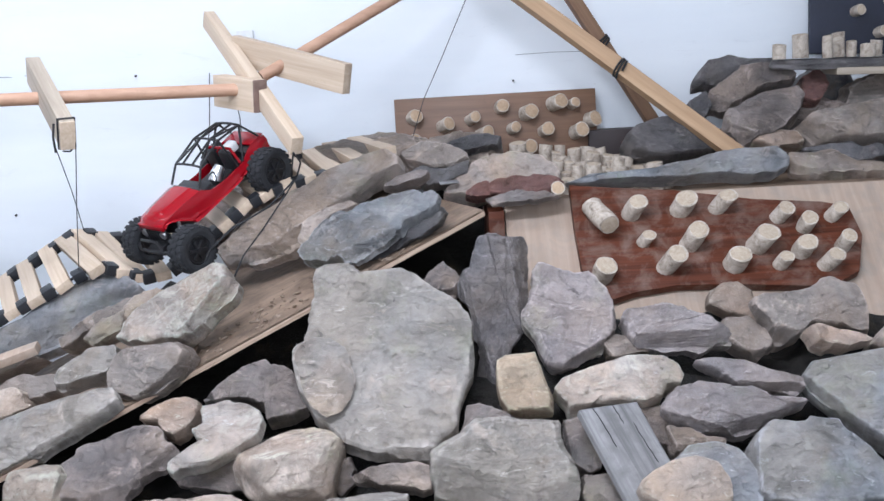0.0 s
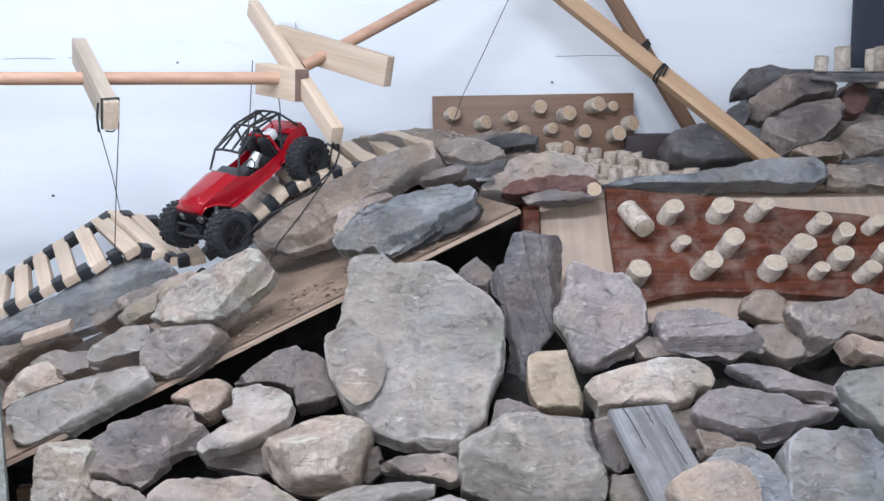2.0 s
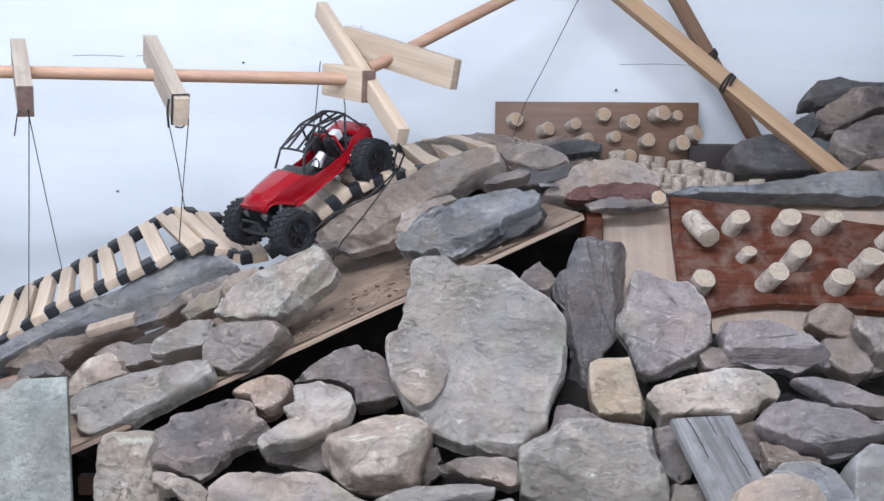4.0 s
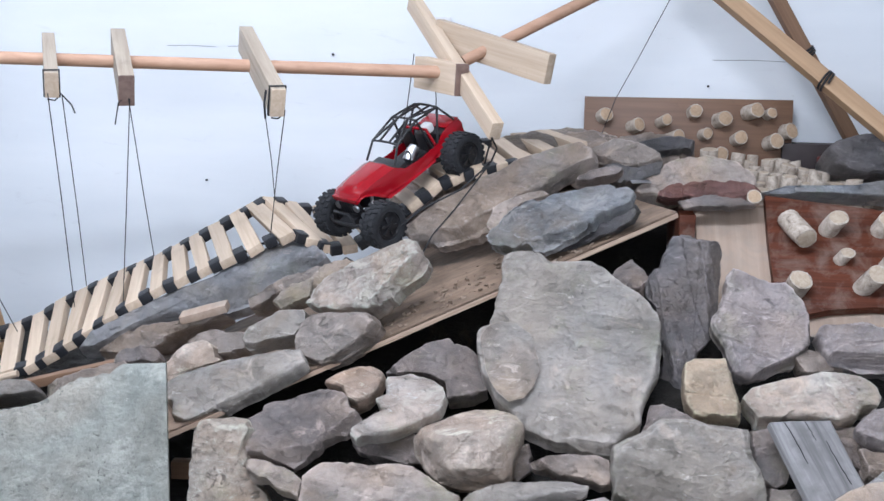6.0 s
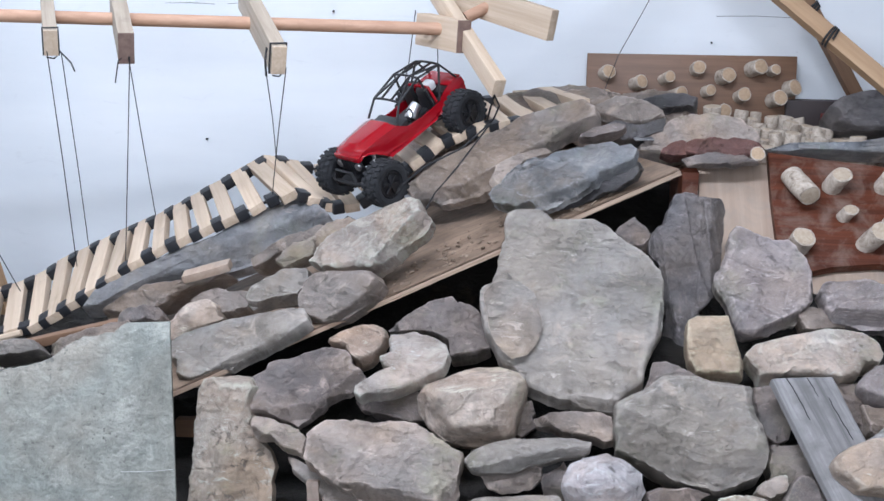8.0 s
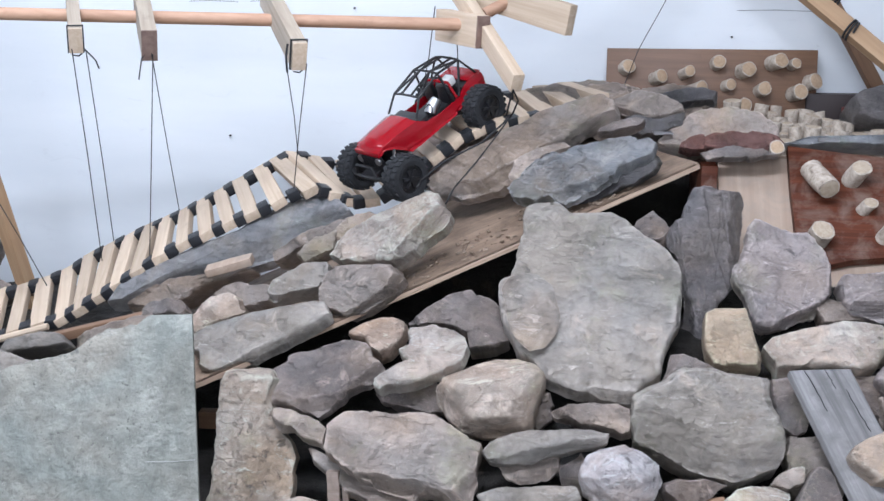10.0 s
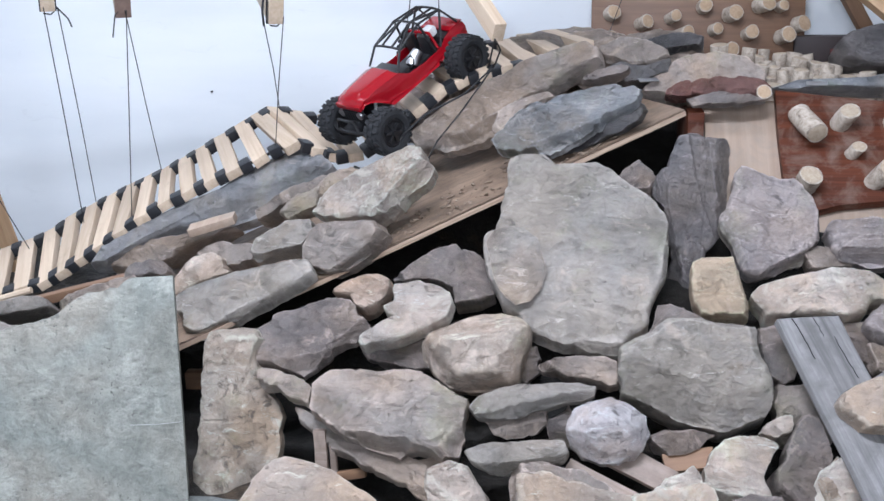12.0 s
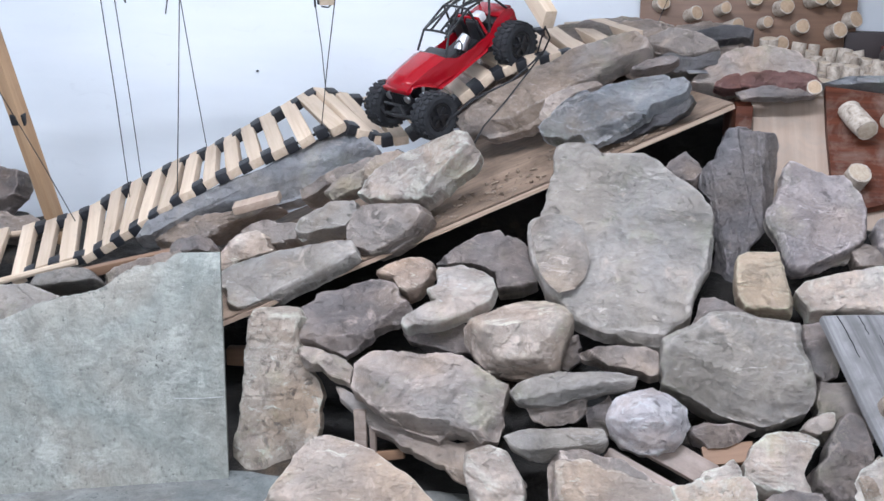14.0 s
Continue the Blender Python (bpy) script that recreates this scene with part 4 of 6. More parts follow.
stone("brown", "long brown shadowed stone under the slab", (-1.209, 2.571, 0.300), 30, -8, 0.100, 6.4, 67, [(-14.7, -4.4), (-12.4, -1.5), (-4.4, 1), (5, 4.2), (16.8, 8.2), (19.2, 7.7), (14.2, 4.7), (8.1, 1.7), (4.9, -1.1), (-1.1, -4.2), (-10.3, -6.5)])
stone("brown", "dark brown stone beside the slab", (-0.834, 2.508, 0.464), 35, -10, 0.090, 6.4, 69, [(-8.9, -4.2), (-4.1, -0.7), (1.5, 2.7), (6.8, 6.2), (8.5, 4.5), (4.6, 0.5), (-2.5, -2.9), (-7.8, -6.5)])
stone("brown", "small dark stone beside the slab", (-0.802, 2.461, 0.459), 35, -10, 0.070, 6.4, 70, [(-5, -3), (-1.5, 2.5), (4, 4.5), (4, 0), (-1.5, -4)])
stone("grey", "grey stone behind the white one", (-0.721, 2.489, 0.501), 35, -10, 0.090, 6.4, 71, [(-4.8, -2.4), (-2, 1.8), (3.3, 4.1), (6.9, 3.6), (2.2, -0), (-1.1, -4), (-3.8, -4.9)])
stone("slate", "small dark stone behind the slab of concrete", (-1.116, 2.267, 0.342), 35, 0, 0.080, 5.6, 72, [(-5.1, 0.1), (-1.5, 1.7), (3.6, 2.2), (4.8, 0.5), (4.5, -1.2), (-2, -2), (-5.4, -1.5)])
stone("brown", "brown stone behind the concrete", (-1.210, 2.214, 0.291), 35, 0, 0.080, 5.6, 73, [(-10, -2.5), (-1.5, 3), (7, 5.5), (10.5, 2), (1, -3), (-8, -5.5)])
stone("green", "rounded grey stone beside the bridge foot", (-1.477, 2.320, 0.226), 35, 0, 0.100, 4.8, 74, [(-6.8, 0.4), (-3.9, 1), (1.7, 2.8), (5.9, 2.9), (8.2, 0.9), (7.4, -0.4), (2.4, -1.4), (-4.6, -2.9), (-8.1, -3)])
stone("slate", "dark stone behind the far post", (-2.128, 3.070, 0.253), 25, 0, 0.120, 4.8, 77, [(-9.5, 6), (2, 7.5), (9.5, 6), (9.5, -1.5), (4.5, -7), (-7, -8.5)])
stone("grey", "grey stone lying by the far post", (-2.040, 2.967, 0.160), 35, 0, 0.120, 4.8, 78, [(-12.5, 2), (-1, 3.5), (10, 3.5), (15.5, 1), (8, -2.5), (-10.5, -4.5)])
stone("green", "low grey stone in front of the bridge foot", (-1.504, 2.111, 0.223), 35, 0, 0.100, 4.8, 79, [(-10, 2.5), (-2, 4.5), (6, 5.5), (13.5, 3), (7.5, -1.5), (-7, -8)])
stone("blueslate", "layered blue-grey slate lying on the ramp top", (-0.200, 2.543, 0.652), 46, -20, 0.045, 11.2, 80, [(-14.8, -7.5), (-13, -4.3), (-12.4, -1.3), (-10.5, 1.9), (-7.7, 4.3), (-2.6, 6.2), (4.8, 9), (9.8, 10.4), (13.8, 10.3), (16.5, 7.6), (14.7, 4.5), (11.9, 2.6), (9, -0.8), (5.7, -4.4), (2.5, -7.1), (-0.3, -9.4), (-5.1, -9.3), (-7.5, -10.5), (-11.1, -10.3), (-13.6, -9)], [(305, 0.62, 0.85), (290, 0.85, 0.9), (150, 0.4, 0.2), (70, 0.1, 0.12)])
# same rock as the layered slate; dark colour stands in for its front's shadow
stone("dark", "shaded broken front of the layered slate, coloured dark", (-0.111, 2.565, 0.619), 14, -16, 0.070, 9.6, 81, [(-11.9, -5.4), (-5.8, -2.4), (-0.6, 1.6), (4.5, 5.6), (8.9, 7.6), (9.9, 6.2), (8.5, 3.3), (3.4, -0.1), (-3.1, -4.2), (-7, -6.8), (-10.4, -6.7)])
stone("brown", "long grey-brown slab leaning up beside the bridge", (-0.354, 2.708, 0.673), 42, -22, 0.070, 9.6, 82, [(-21.1, -12.8), (-18.2, -9.4), (-14.5, -3.6), (-6.9, 2.3), (-0.6, 7.3), (5.5, 12.4), (11.9, 15.9), (17.3, 17.4), (21.7, 14.6), (22.3, 12.3), (18, 9.8), (15.1, 7.3), (11.8, 3.4), (7.5, 0.1), (4.9, -3.8), (1.4, -9.4), (-3.8, -12.2), (-10.4, -15.5), (-17.6, -15.5)], [(310, 0.6, 0.9), (285, 0.75, 0.9), (110, 0.3, 0.15)])
stone("slate", "small pointed slate chip", (-0.101, 2.696, 0.740), 35, 0, 0.050, 5.6, 83, [(-6.1, -1.5), (-2.9, 0.3), (3, 2.1), (5.6, 1.6), (3.1, -0.3), (-2.2, -1.9)])
stone("brown", "brown-grey flat stone on the terrace", (-0.031, 2.913, 0.769), 30, 0, 0.080, 5.6, 84, [(-9.5, 1.5), (-3.5, 4), (2.5, 3), (8, 0), (9.5, -3), (1, -3.5), (-7, -2)])
stone("dark", "dark blue slate lying flat", (0.079, 3.032, 0.783), 30, 0, 0.070, 6.4, 85, [(-9, 0), (0.5, 2.5), (7, 2), (6.5, -1), (-3.5, -2.5)])
stone("dark", "dark stone in shade on the terrace", (-0.021, 2.836, 0.733), 25, 0, 0.080, 6.4, 86, [(-8, 1.5), (7.5, 3), (7, -0.5), (1.5, -3), (-4.5, -3.5)])
stone("grey", "domed grey-brown stone on the box", (0.146, 2.834, 0.713), 42, 0, 0.090, 5.1, 87, [(-16, -4.5), (-13, 0), (-8.5, 3.5), (-2.5, 6), (3.5, 7), (9, 5), (13.5, 0.5), (15, -3), (7.5, -4.5), (-4.5, -4.5), (-10, -6)])
stone("red", "rust-red stone in the pile", (0.189, 2.757, 0.699), 22, 0, 0.070, 8.0, 88, [(-9.5, 1.2), (-6.5, 2.4), (-3, 2.8), (1, 2.3), (4, 2.7), (7.5, 2.2), (9.5, 1.2), (9.8, -1), (6, -2.2), (2.5, -2.6), (-4, -2.4), (-9, -2.2)])
stone("red", "small brick-red stone with a pale patch", (0.075, 2.751, 0.692), 25, 0, 0.060, 6.4, 89, [(-3.5, -1), (-1.5, 1.5), (2.5, 2.5), (3, -1.5), (-0.5, -2)])
stone("slate", "thin flat slate on the box edge", (0.179, 2.704, 0.681), 42, 0, 0.025, 6.4, 90, [(-9, 0.5), (-2.5, 2), (6, 1.5), (9.5, -0.5), (3, -1.5), (-7.5, -1.5)])
stone("blue", "long narrow slate bar along the ramp top", (0.675, 2.857, 0.706), 35, 0, 0.070, 8.0, 91, [(-36.8, -1.6), (-28, -0.2), (-10.7, 0.8), (-0.5, 2.9), (8.3, 4.4), (19.1, 4.5), (21.4, 2.5), (20.7, -0.5), (16.9, -3), (10.4, -3.5), (-0.9, -2.5), (-15.3, -2.5), (-29.7, -2.7)])
stone("dark", "dark smooth boulder at the post foot", (0.627, 3.074, 0.761), 30, 0, 0.150, 4.8, 92, [(-13.8, 0.2), (-10.2, 3.4), (-2.6, 5.8), (5, 6.2), (11, 1.9), (14.4, -1.9), (9.8, -4.5), (-2.4, -5.5), (-11.4, -3.8)])
stone("dark", "dark flat slate on the stack", (0.812, 3.171, 0.939), 25, 0, 0.100, 6.4, 93, [(-10.5, -4.2), (-9.8, -1.3), (-6.2, 2.7), (2.3, 3.1), (16, 2), (13.1, 0.6), (2.6, -1.4), (-5, -4.2)])
stone("slate", "grey slab in the stack", (0.846, 3.099, 0.895), 30, -10, 0.100, 6.4, 94, [(-12.3, -6.1), (-10.2, -1.6), (-3.7, 3.4), (5, 6.3), (10.8, 5.7), (13, 2.6), (10.9, 0.5), (2.3, -2), (-4.9, -7.2)])
stone("slate", "broad grey slab leaning in the stack", (0.875, 3.027, 0.818), 35, -10, 0.100, 7.2, 95, [(-11.5, -2.9), (-6.5, 2.3), (0.7, 7), (9.3, 8.4), (10.6, 5.4), (7.8, -0.5), (5, -4.2), (-0.7, -6.9), (-6.4, -8.7)])
stone("dark", "small dark stone under the stack", (0.713, 3.119, 0.840), 25, 0, 0.100, 6.4, 96, [(-3, 2), (2, 4.5), (3, -0.5), (0, -5), (-2.5, -2)])
stone("brown", "big rounded grey-brown stone", (1.131, 2.994, 0.779), 30, 0, 0.160, 5.4, 97, [(-18.4, 0.6), (-14.1, 3.3), (-8.3, 3.6), (-2.3, 5.2), (4.9, 6.3), (13.8, 4.2), (15.6, -4.8), (4.9, -5), (-5.3, -4.8), (-14.1, -4.3)])
stone("red", "red stone in the stack", (1.034, 3.115, 0.884), 25, 0, 0.080, 6.4, 98, [(-3.5, 2.5), (1.5, 5.5), (4, 0.5), (1, -4.5), (-3.5, -4)])
stone("dark", "dark stone under the big one", (1.132, 2.967, 0.703), 25, 0, 0.100, 6.4, 99, [(-19.5, 2.5), (-5.5, 3.5), (15, 1.5), (14.5, -4), (-9.5, -2)])
stone("tan", "small tan stone by the post foot", (0.902, 2.994, 0.752), 30, 0, 0.080, 5.1, 100, [(-7.5, -0.5), (-1.5, 3), (4.5, 2), (6.5, -1.5), (-1, -2.5)])
stone("grey", "flat stone at the terrace edge", (1.028, 2.885, 0.690), 45, 0, 0.060, 6.4, 101, [(-12.2, 4.2), (-0.5, 4.2), (8.9, -0.2), (18.7, -2.3), (15.4, -4), (-5.9, -2.5), (-12.8, -0.8)])
stone("grey", "small grey slab tucked behind the layered slate", (-0.309, 2.597, 0.666), 46, -20, 0.030, 8.0, 102, [(-4.9, -5.2), (-4.9, -1.7), (-2.8, 1), (2.7, 4.5), (6.5, 6), (8.2, 4.8), (4, 2.4), (0.6, -0.5), (-0.7, -3.6), (-1.9, -6.6)])
# slate colour on a tan stone: the hollow's shade is in the material
stone("slate", "tan stone in the hollow under the ramp, coloured dark for shade", (-0.023, 2.512, 0.521), 40, 0, 0.060, 8.0, 103, [(-4.9, -0.1), (-2.1, 3.1), (0, 4.8), (2.6, 1.9), (4.5, -1.4), (2.1, -4.1), (-2.9, -2.2)])


# ---- plywood ramp ----
RAMP_LEN = (RAMP_R - RAMP_L).length
ramp_pose = axes(RAMP_L, RAMP_E, RAMP_B)
ramp_board = thing("plywood_ramp", ramp_pose, "dusty plywood ramp with splintered front edge under stones", "ramp")
bm = bmesh.new()
NU, NV = 90, 34
sheet = []
for j in range(NV + 1):
    row = []
    for i in range(NU + 1):
        u, v = RAMP_LEN * i / NU, 0.60 * j / NV
        co = Vector((u, v, 0))
        h = 0.003 * noise.fractal(co * 18, 1.0, 2.0, 4) if 0 < j < NV and 0 < i < NU else 0
        row.append(bm.verts.new((u, v + (0.003 * noise.noise(Vector((u * 60, 1, 2))) if j == 0 else 0), h + 0.002)))
    sheet.append(row)
for j in range(NV):
    for i in range(NU):
        bm.faces.new((sheet[j][i], sheet[j][i + 1], sheet[j + 1][i + 1], sheet[j + 1][i]))
part("top_sheet", bm, PLY, ramp_board, "dusty brown plywood face")
for k in range(3):
    z0 = -0.002 - 0.0036 * k
    b = box_bm(RAMP_LEN, 0.60, 0.0034, 0, (RAMP_LEN / 2, 0.30 + 0.0006 * (k % 2), z0 - 0.0017), 0.0012, 12, k)
    part("ply", b, PLY_EDGE, ramp_board, "splintered plywood layer")
for u, v in ((0.22, 0.10), (0.22, 0.5), (1.12, 0.12), (1.12, 0.5)):
    foot = ramp_pose @ Vector((u, v, -0.02))
    ob = part("prop", rod_bm([(0, 0, 0), (0, 0, -foot.z)], 0.02, 8), PINE_OLD, ramp_board, "rough wooden prop")
    ob.matrix_world = Matrix.Translation(foot)
rnd = random.Random(5)
bits = bmesh.new()
for _ in range(520):
    u, v = rnd.uniform(0.30, RAMP_LEN - 0.12), abs(rnd.gauss(0.03, 0.10)) + 0.008
    if v > 0.5:
        continue
    r = rnd.choice((0.0010, 0.0012, 0.0015, 0.002, 0.002, 0.003, 0.004, 0.006))
    m = ramp_pose @ Matrix.Translation((u, v, 0.002 + r * 0.4)) @ pose(0, 0, 0, rnd.uniform(0, 40), rnd.uniform(0, 40), rnd.uniform(0, 180)) @ Matrix.Diagonal((r * rnd.uniform(1, 2.4), r, r * 0.6, 1))
    bmesh.ops.create_icosphere(bits, subdivisions=1, radius=1, matrix=m)
tagged(mesh_ob("grit", bits, GRIT_MAT, False), "grit and wood crumbs on the plywood ramp", "grit", kind="stuff")

# dark pallet laths low in the pile
def lath(m, size, material, words):
    ob = mesh_ob("pallet_lath", box_bm(*size, 0.002, (0, 0, 0), 0.0015, 3, size[0] * 50), material)
    ob.matrix_world = m
    return tagged(ob, words, "lath", "pallet laths")


lath(axes((-0.020, 1.867, 0.116), (0.89, -0.35, -0.30), (-0.76, -0.50, -0.42)), (0.126, 0.051, 0.014), LATH_WOOD, "flat weathered lath of a buried pallet")
lath(axes((-0.085, 1.831, 0.085), (0.89, -0.34, -0.29), (-0.75, -0.50, -0.42)), (0.172, 0.048, 0.014), LATH_WOOD, "flat weathered lath of a buried pallet")
lath(axes((0.066, 1.906, 0.118), (0.98, 0.17, 0.14), (0.19, -0.75, -0.63)), (0.095, 0.039, 0.014), POST_DARK, "flat brown lath of a buried pallet")
lath(axes((-0.635, 1.900, 0.103), (1.00, 0.00, 0.05), (0.02, 0.09, 1.00)), (0.025, 0.087, 0.014), LATH_WOOD, "splintered upright lath of a buried pallet")
lath(axes((-0.609, 1.894, 0.090), (1.00, 0.00, 0.05), (0.02, 0.09, 1.00)), (0.012, 0.060, 0.014), LATH_WOOD, "splintered upright lath of a buried pallet")
lath(axes((-0.582, 1.887, 0.062), (0.98, 0.02, 0.21), (0.02, 0.09, 1.00)), (0.076, 0.018, 0.014), POST_DARK, "flat brown lath of a buried pallet")
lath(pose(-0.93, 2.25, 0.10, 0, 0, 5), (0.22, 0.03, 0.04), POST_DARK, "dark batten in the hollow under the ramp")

lath(axes((-1.050, 2.500, 0.402), (1, 0.10, 0.30), (-0.1, 1, 0.2)), (0.120, 0.040, 0.020), PLY_CLEAN, "short sawn wood block lying on the slab")
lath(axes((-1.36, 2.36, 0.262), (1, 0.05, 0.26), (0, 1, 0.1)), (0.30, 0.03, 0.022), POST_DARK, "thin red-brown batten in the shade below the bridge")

# ---- concrete slab leaning at the foot ----
bm = bmesh.new()
W, N = 0.66, 80
front = []
CREST = [(-0.66, 0.27), (-0.41, 0.338), (-0.32, 0.371), (-0.27, 0.376), (-0.23, 0.388), (-0.20, 0.408), (-0.165, 0.427), (-0.108, 0.431), (-0.085, 0.450), (0.0, 0.448)]
for i in range(N + 1):
    x = -W + W * i / N
    k = max(j for j in range(len(CREST) - 1) if CREST[j][0] <= x + 1e-9)
    (xa, za), (xb, zb) = CREST[k], CREST[k + 1]
    top = za + (zb - za) * (x - xa) / (xb - xa)
    if x < -0.09:
        top += 0.007 * noise.fractal(Vector((x * 30, 3, 1)), 1.0, 2.0, 4)
    front.append((x, top))
NZ = 26
def slab_sheet(y, sign):
    rows = []
    for j in range(NZ + 1):
        row = []
        for x, top in front:
            z = top * j / NZ
            edge = 0.006 if j == NZ else 0.0
            row.append(bm.verts.new((x, y + sign * edge + 0.0012 * noise.noise(Vector((x * 30, z * 30, y * 9))), z)))
        rows.append(row)
    for a, b in zip(rows, rows[1:]):
        for i in range(N):
            bm.faces.new((a[i], a[i + 1], b[i + 1], b[i]))
    return rows
fr, bk = slab_sheet(0, 1), slab_sheet(0.06, -1)
for i in range(N):
    bm.faces.new((fr[-1][i], fr[-1][i + 1], bk[-1][i + 1], bk[-1][i]))
    bm.faces.new((fr[0][i], fr[0][i + 1], bk[0][i + 1], bk[0][i]))
for j in range(NZ):
    bm.faces.new((fr[j][0], fr[j + 1][0], bk[j + 1][0], bk[j][0]))
    bm.faces.new((fr[j][-1], fr[j + 1][-1], bk[j + 1][-1], bk[j][-1]))
ob = mesh_ob("concrete_slab", bm, CONCRETE, True, 30)
ob.matrix_world = pose(-0.894, 1.850, 0.0, -14, 0, 20)
tagged(ob, "pale grey concrete slab with a broken top edge", "slab")
slab_ob = ob
for x0, z0, x1, z1 in ((-0.10, 0.166, -0.004, 0.163),):
    part("scratch", rod_bm([(x0, -0.0004, z0), ((x0 + x1) / 2, -0.0012, (z0 + z1) / 2 - 0.002), (x1, -0.0004, z1)], 0.0009, 5), CHALK, slab_ob, "pale scratch line")

# ---- weathered plank in the pile ----
plank_pose = axes((0.286, 2.111, 0.314), (0.930, 0.367, -0.034), (0.295, -0.796, -0.529))
bm = box_bm(0.132, 0.64, 0.017, 0.003, (0, 0.32, -0.0268), 0.003, 5, 4)
ob = mesh_ob("weathered_plank", bm, WEATHERED)
ob.matrix_world = plank_pose
tagged(ob, "silver-grey weathered plank with long cracks among stones", "plank")
plank_ob = ob
for x, y0, y1, wide in ((-0.034, 0.0, 0.10, 0.0010), (0.032, 0.05, 0.15, 0.0009), (0.010, 0.0, 0.05, 0.0009)):
    rnd = random.Random(int(y1 * 1000))
    pts = [(x + 0.05 * (y - y0) + rnd.uniform(-0.0016, 0.0016), y, -0.0352 - 0.0008 * math.sin(math.pi * (y - y0) / (y1 - y0))) for y in [y0 + (y1 - y0) * k / 9 for k in range(10)]]
    part("crack", rod_bm(pts, wide, 5), CORD, plank_ob, "dark drying crack")

# ---- box with the terrace, panel and peg ramp ----
crate = thing("wooden_box", Matrix.Translation((0.10, 2.70, 0)), "large plywood box with dark stained side under the terrace", "box")
part("side_board", box_bm(0.040, 0.62, 0.652, 0.003, (0.014, 0.31, 0.326)), MAHOGANY, crate, "dark stained side board")
part("top_board", box_bm(1.7, 0.53, 0.012, 0.002, (0.85, 0.373, 0.652)), PLY, crate)
part("front_board", box_bm(1.62, 0.012, 0.60, 0.002, (0.87, 0.15, 0.30)), PLY_CLEAN, crate)
panel_pose = axes((0, 2.8, 0.67), (1, 0, 0), (0, 0.7433, 0.669))
part("sloping_panel", box_bm(1.48, 0.46, 0.012, 0.002, (0.878, -0.240, -0.006), 0.0006, 6, 2), PLY_CLEAN, crate, "pale plywood panel sloping down from the box",
     Matrix.Translation((-0.10, -2.70, 0)) @ panel_pose)


def plate_bm(outline, thick, bevel=0.002):
    bm = bmesh.new()
    f = bm.faces.new([bm.verts.new((x, y, 0)) for x, y in outline])
    r = bmesh.ops.extrude_face_region(bm, geom=[f])
    for v in r["geom"]:
        if isinstance(v, bmesh.types.BMVert):
            v.co.z += thick
    bmesh.ops.recalc_face_normals(bm, faces=bm.faces)
    if bevel:
        bmesh.ops.bevel(bm, geom=bm.edges[:], offset=bevel, segments=2, affect="EDGES", profile=0.6)
    return bm


def log_bm(radius, length, seed, sides=14, lean=0.0):
    """A short cut of a branch: knobbly bark, a slightly slanting sawn end of another material."""
    rnd = random.Random(seed)
    bm = bmesh.new()
    rings = []
    steps = 6
    for j in range(steps + 1):
        z = length * j / steps
        ring = []
        for k in range(sides):
            a = k * math.tau / sides
            r = radius * (1 + 0.13 * noise.noise(Vector((math.cos(a) * 1.3, math.sin(a) * 1.3, z * 25 + seed * 5.1))))
            ring.append(bm.verts.new((math.cos(a) * r + lean * z, math.sin(a) * r, z + (0.12 * radius * math.cos(a + seed) if j == steps else 0))))
        rings.append(ring)
    for a, b in zip(rings, rings[1:]):
        for k in range(sides):
            bm.faces.new((a[k], a[(k + 1) % sides], b[(k + 1) % sides], b[k]))
    bm.faces.new(rings[0][::-1])
    inner = [bm.verts.new(Vector((v.co.x * 0.86, v.co.y * 0.86, v.co.z + 0.001))) for v in rings[-1]]
    for k in range(sides):
        f = bm.faces.new((rings[-1][k], rings[-1][(k + 1) % sides], inner[(k + 1) % sides], inner[k]))
    f = bm.faces.new(inner)
    f.material_index = 1
    return bm


peg_ramp = thing("peg_board", panel_pose @ Matrix.Translation((0, 0, 0.003)), "dark red-brown stained board studded with birch pegs", "peg board")
part("board", plate_bm([(0.306, 0.008), (0.43, -0.010), (0.56, -0.026), (0.76, -0.070), (0.93, -0.091), (0.99, -0.113), (1.0, -0.20), (0.965, -0.307), (0.89, -0.348), (0.66, -0.326), (0.53, -0.321), (0.43, -0.334), (0.372, -0.352), (0.335, -0.318), (0.309, -0.26), (0.305, -0.128)], 0.026, 0.003),
     MAHOGANY, peg_ramp, "scuffed mahogany-stained plank")
for i, (x, y, r, h) in enumerate(((0.448, -0.099, 24, 50), (0.467, -0.189, 17, 30), (0.353, -0.285, 27, 46), (0.510, -0.268, 24, 55), (0.576, -0.204, 24, 60), (0.573, -0.094, 27, 45), (0.664, -0.095, 22, 50), (0.673, -0.272, 27, 45),
                                  (0.738, -0.219, 27, 55), (0.808, -0.136, 20, 40), (0.863, -0.171, 20, 40), (0.938, -0.141, 19, 36), (0.839, -0.243, 24, 40), (0.782, -0.279, 18, 36), (0.888, -0.287, 20, 45), (0.942, -0.234, 19, 45))):
    part("peg", log_bm(r / 1000, h / 1000, i + 1, lean=0.32 + 0.14 * math.sin(i * 2.4)), [BARK, LOG_END], peg_ramp, "birch peg with pale sawn end", Matrix.Translation((x, y, 0.026)), edge=50)
part("peg", log_bm(0.026, 0.095, 31), [BARK, LOG_END], peg_ramp, "birch peg lying crosswise", pose(0.352, -0.084, 0.048, 72, 0, 20), edge=50)

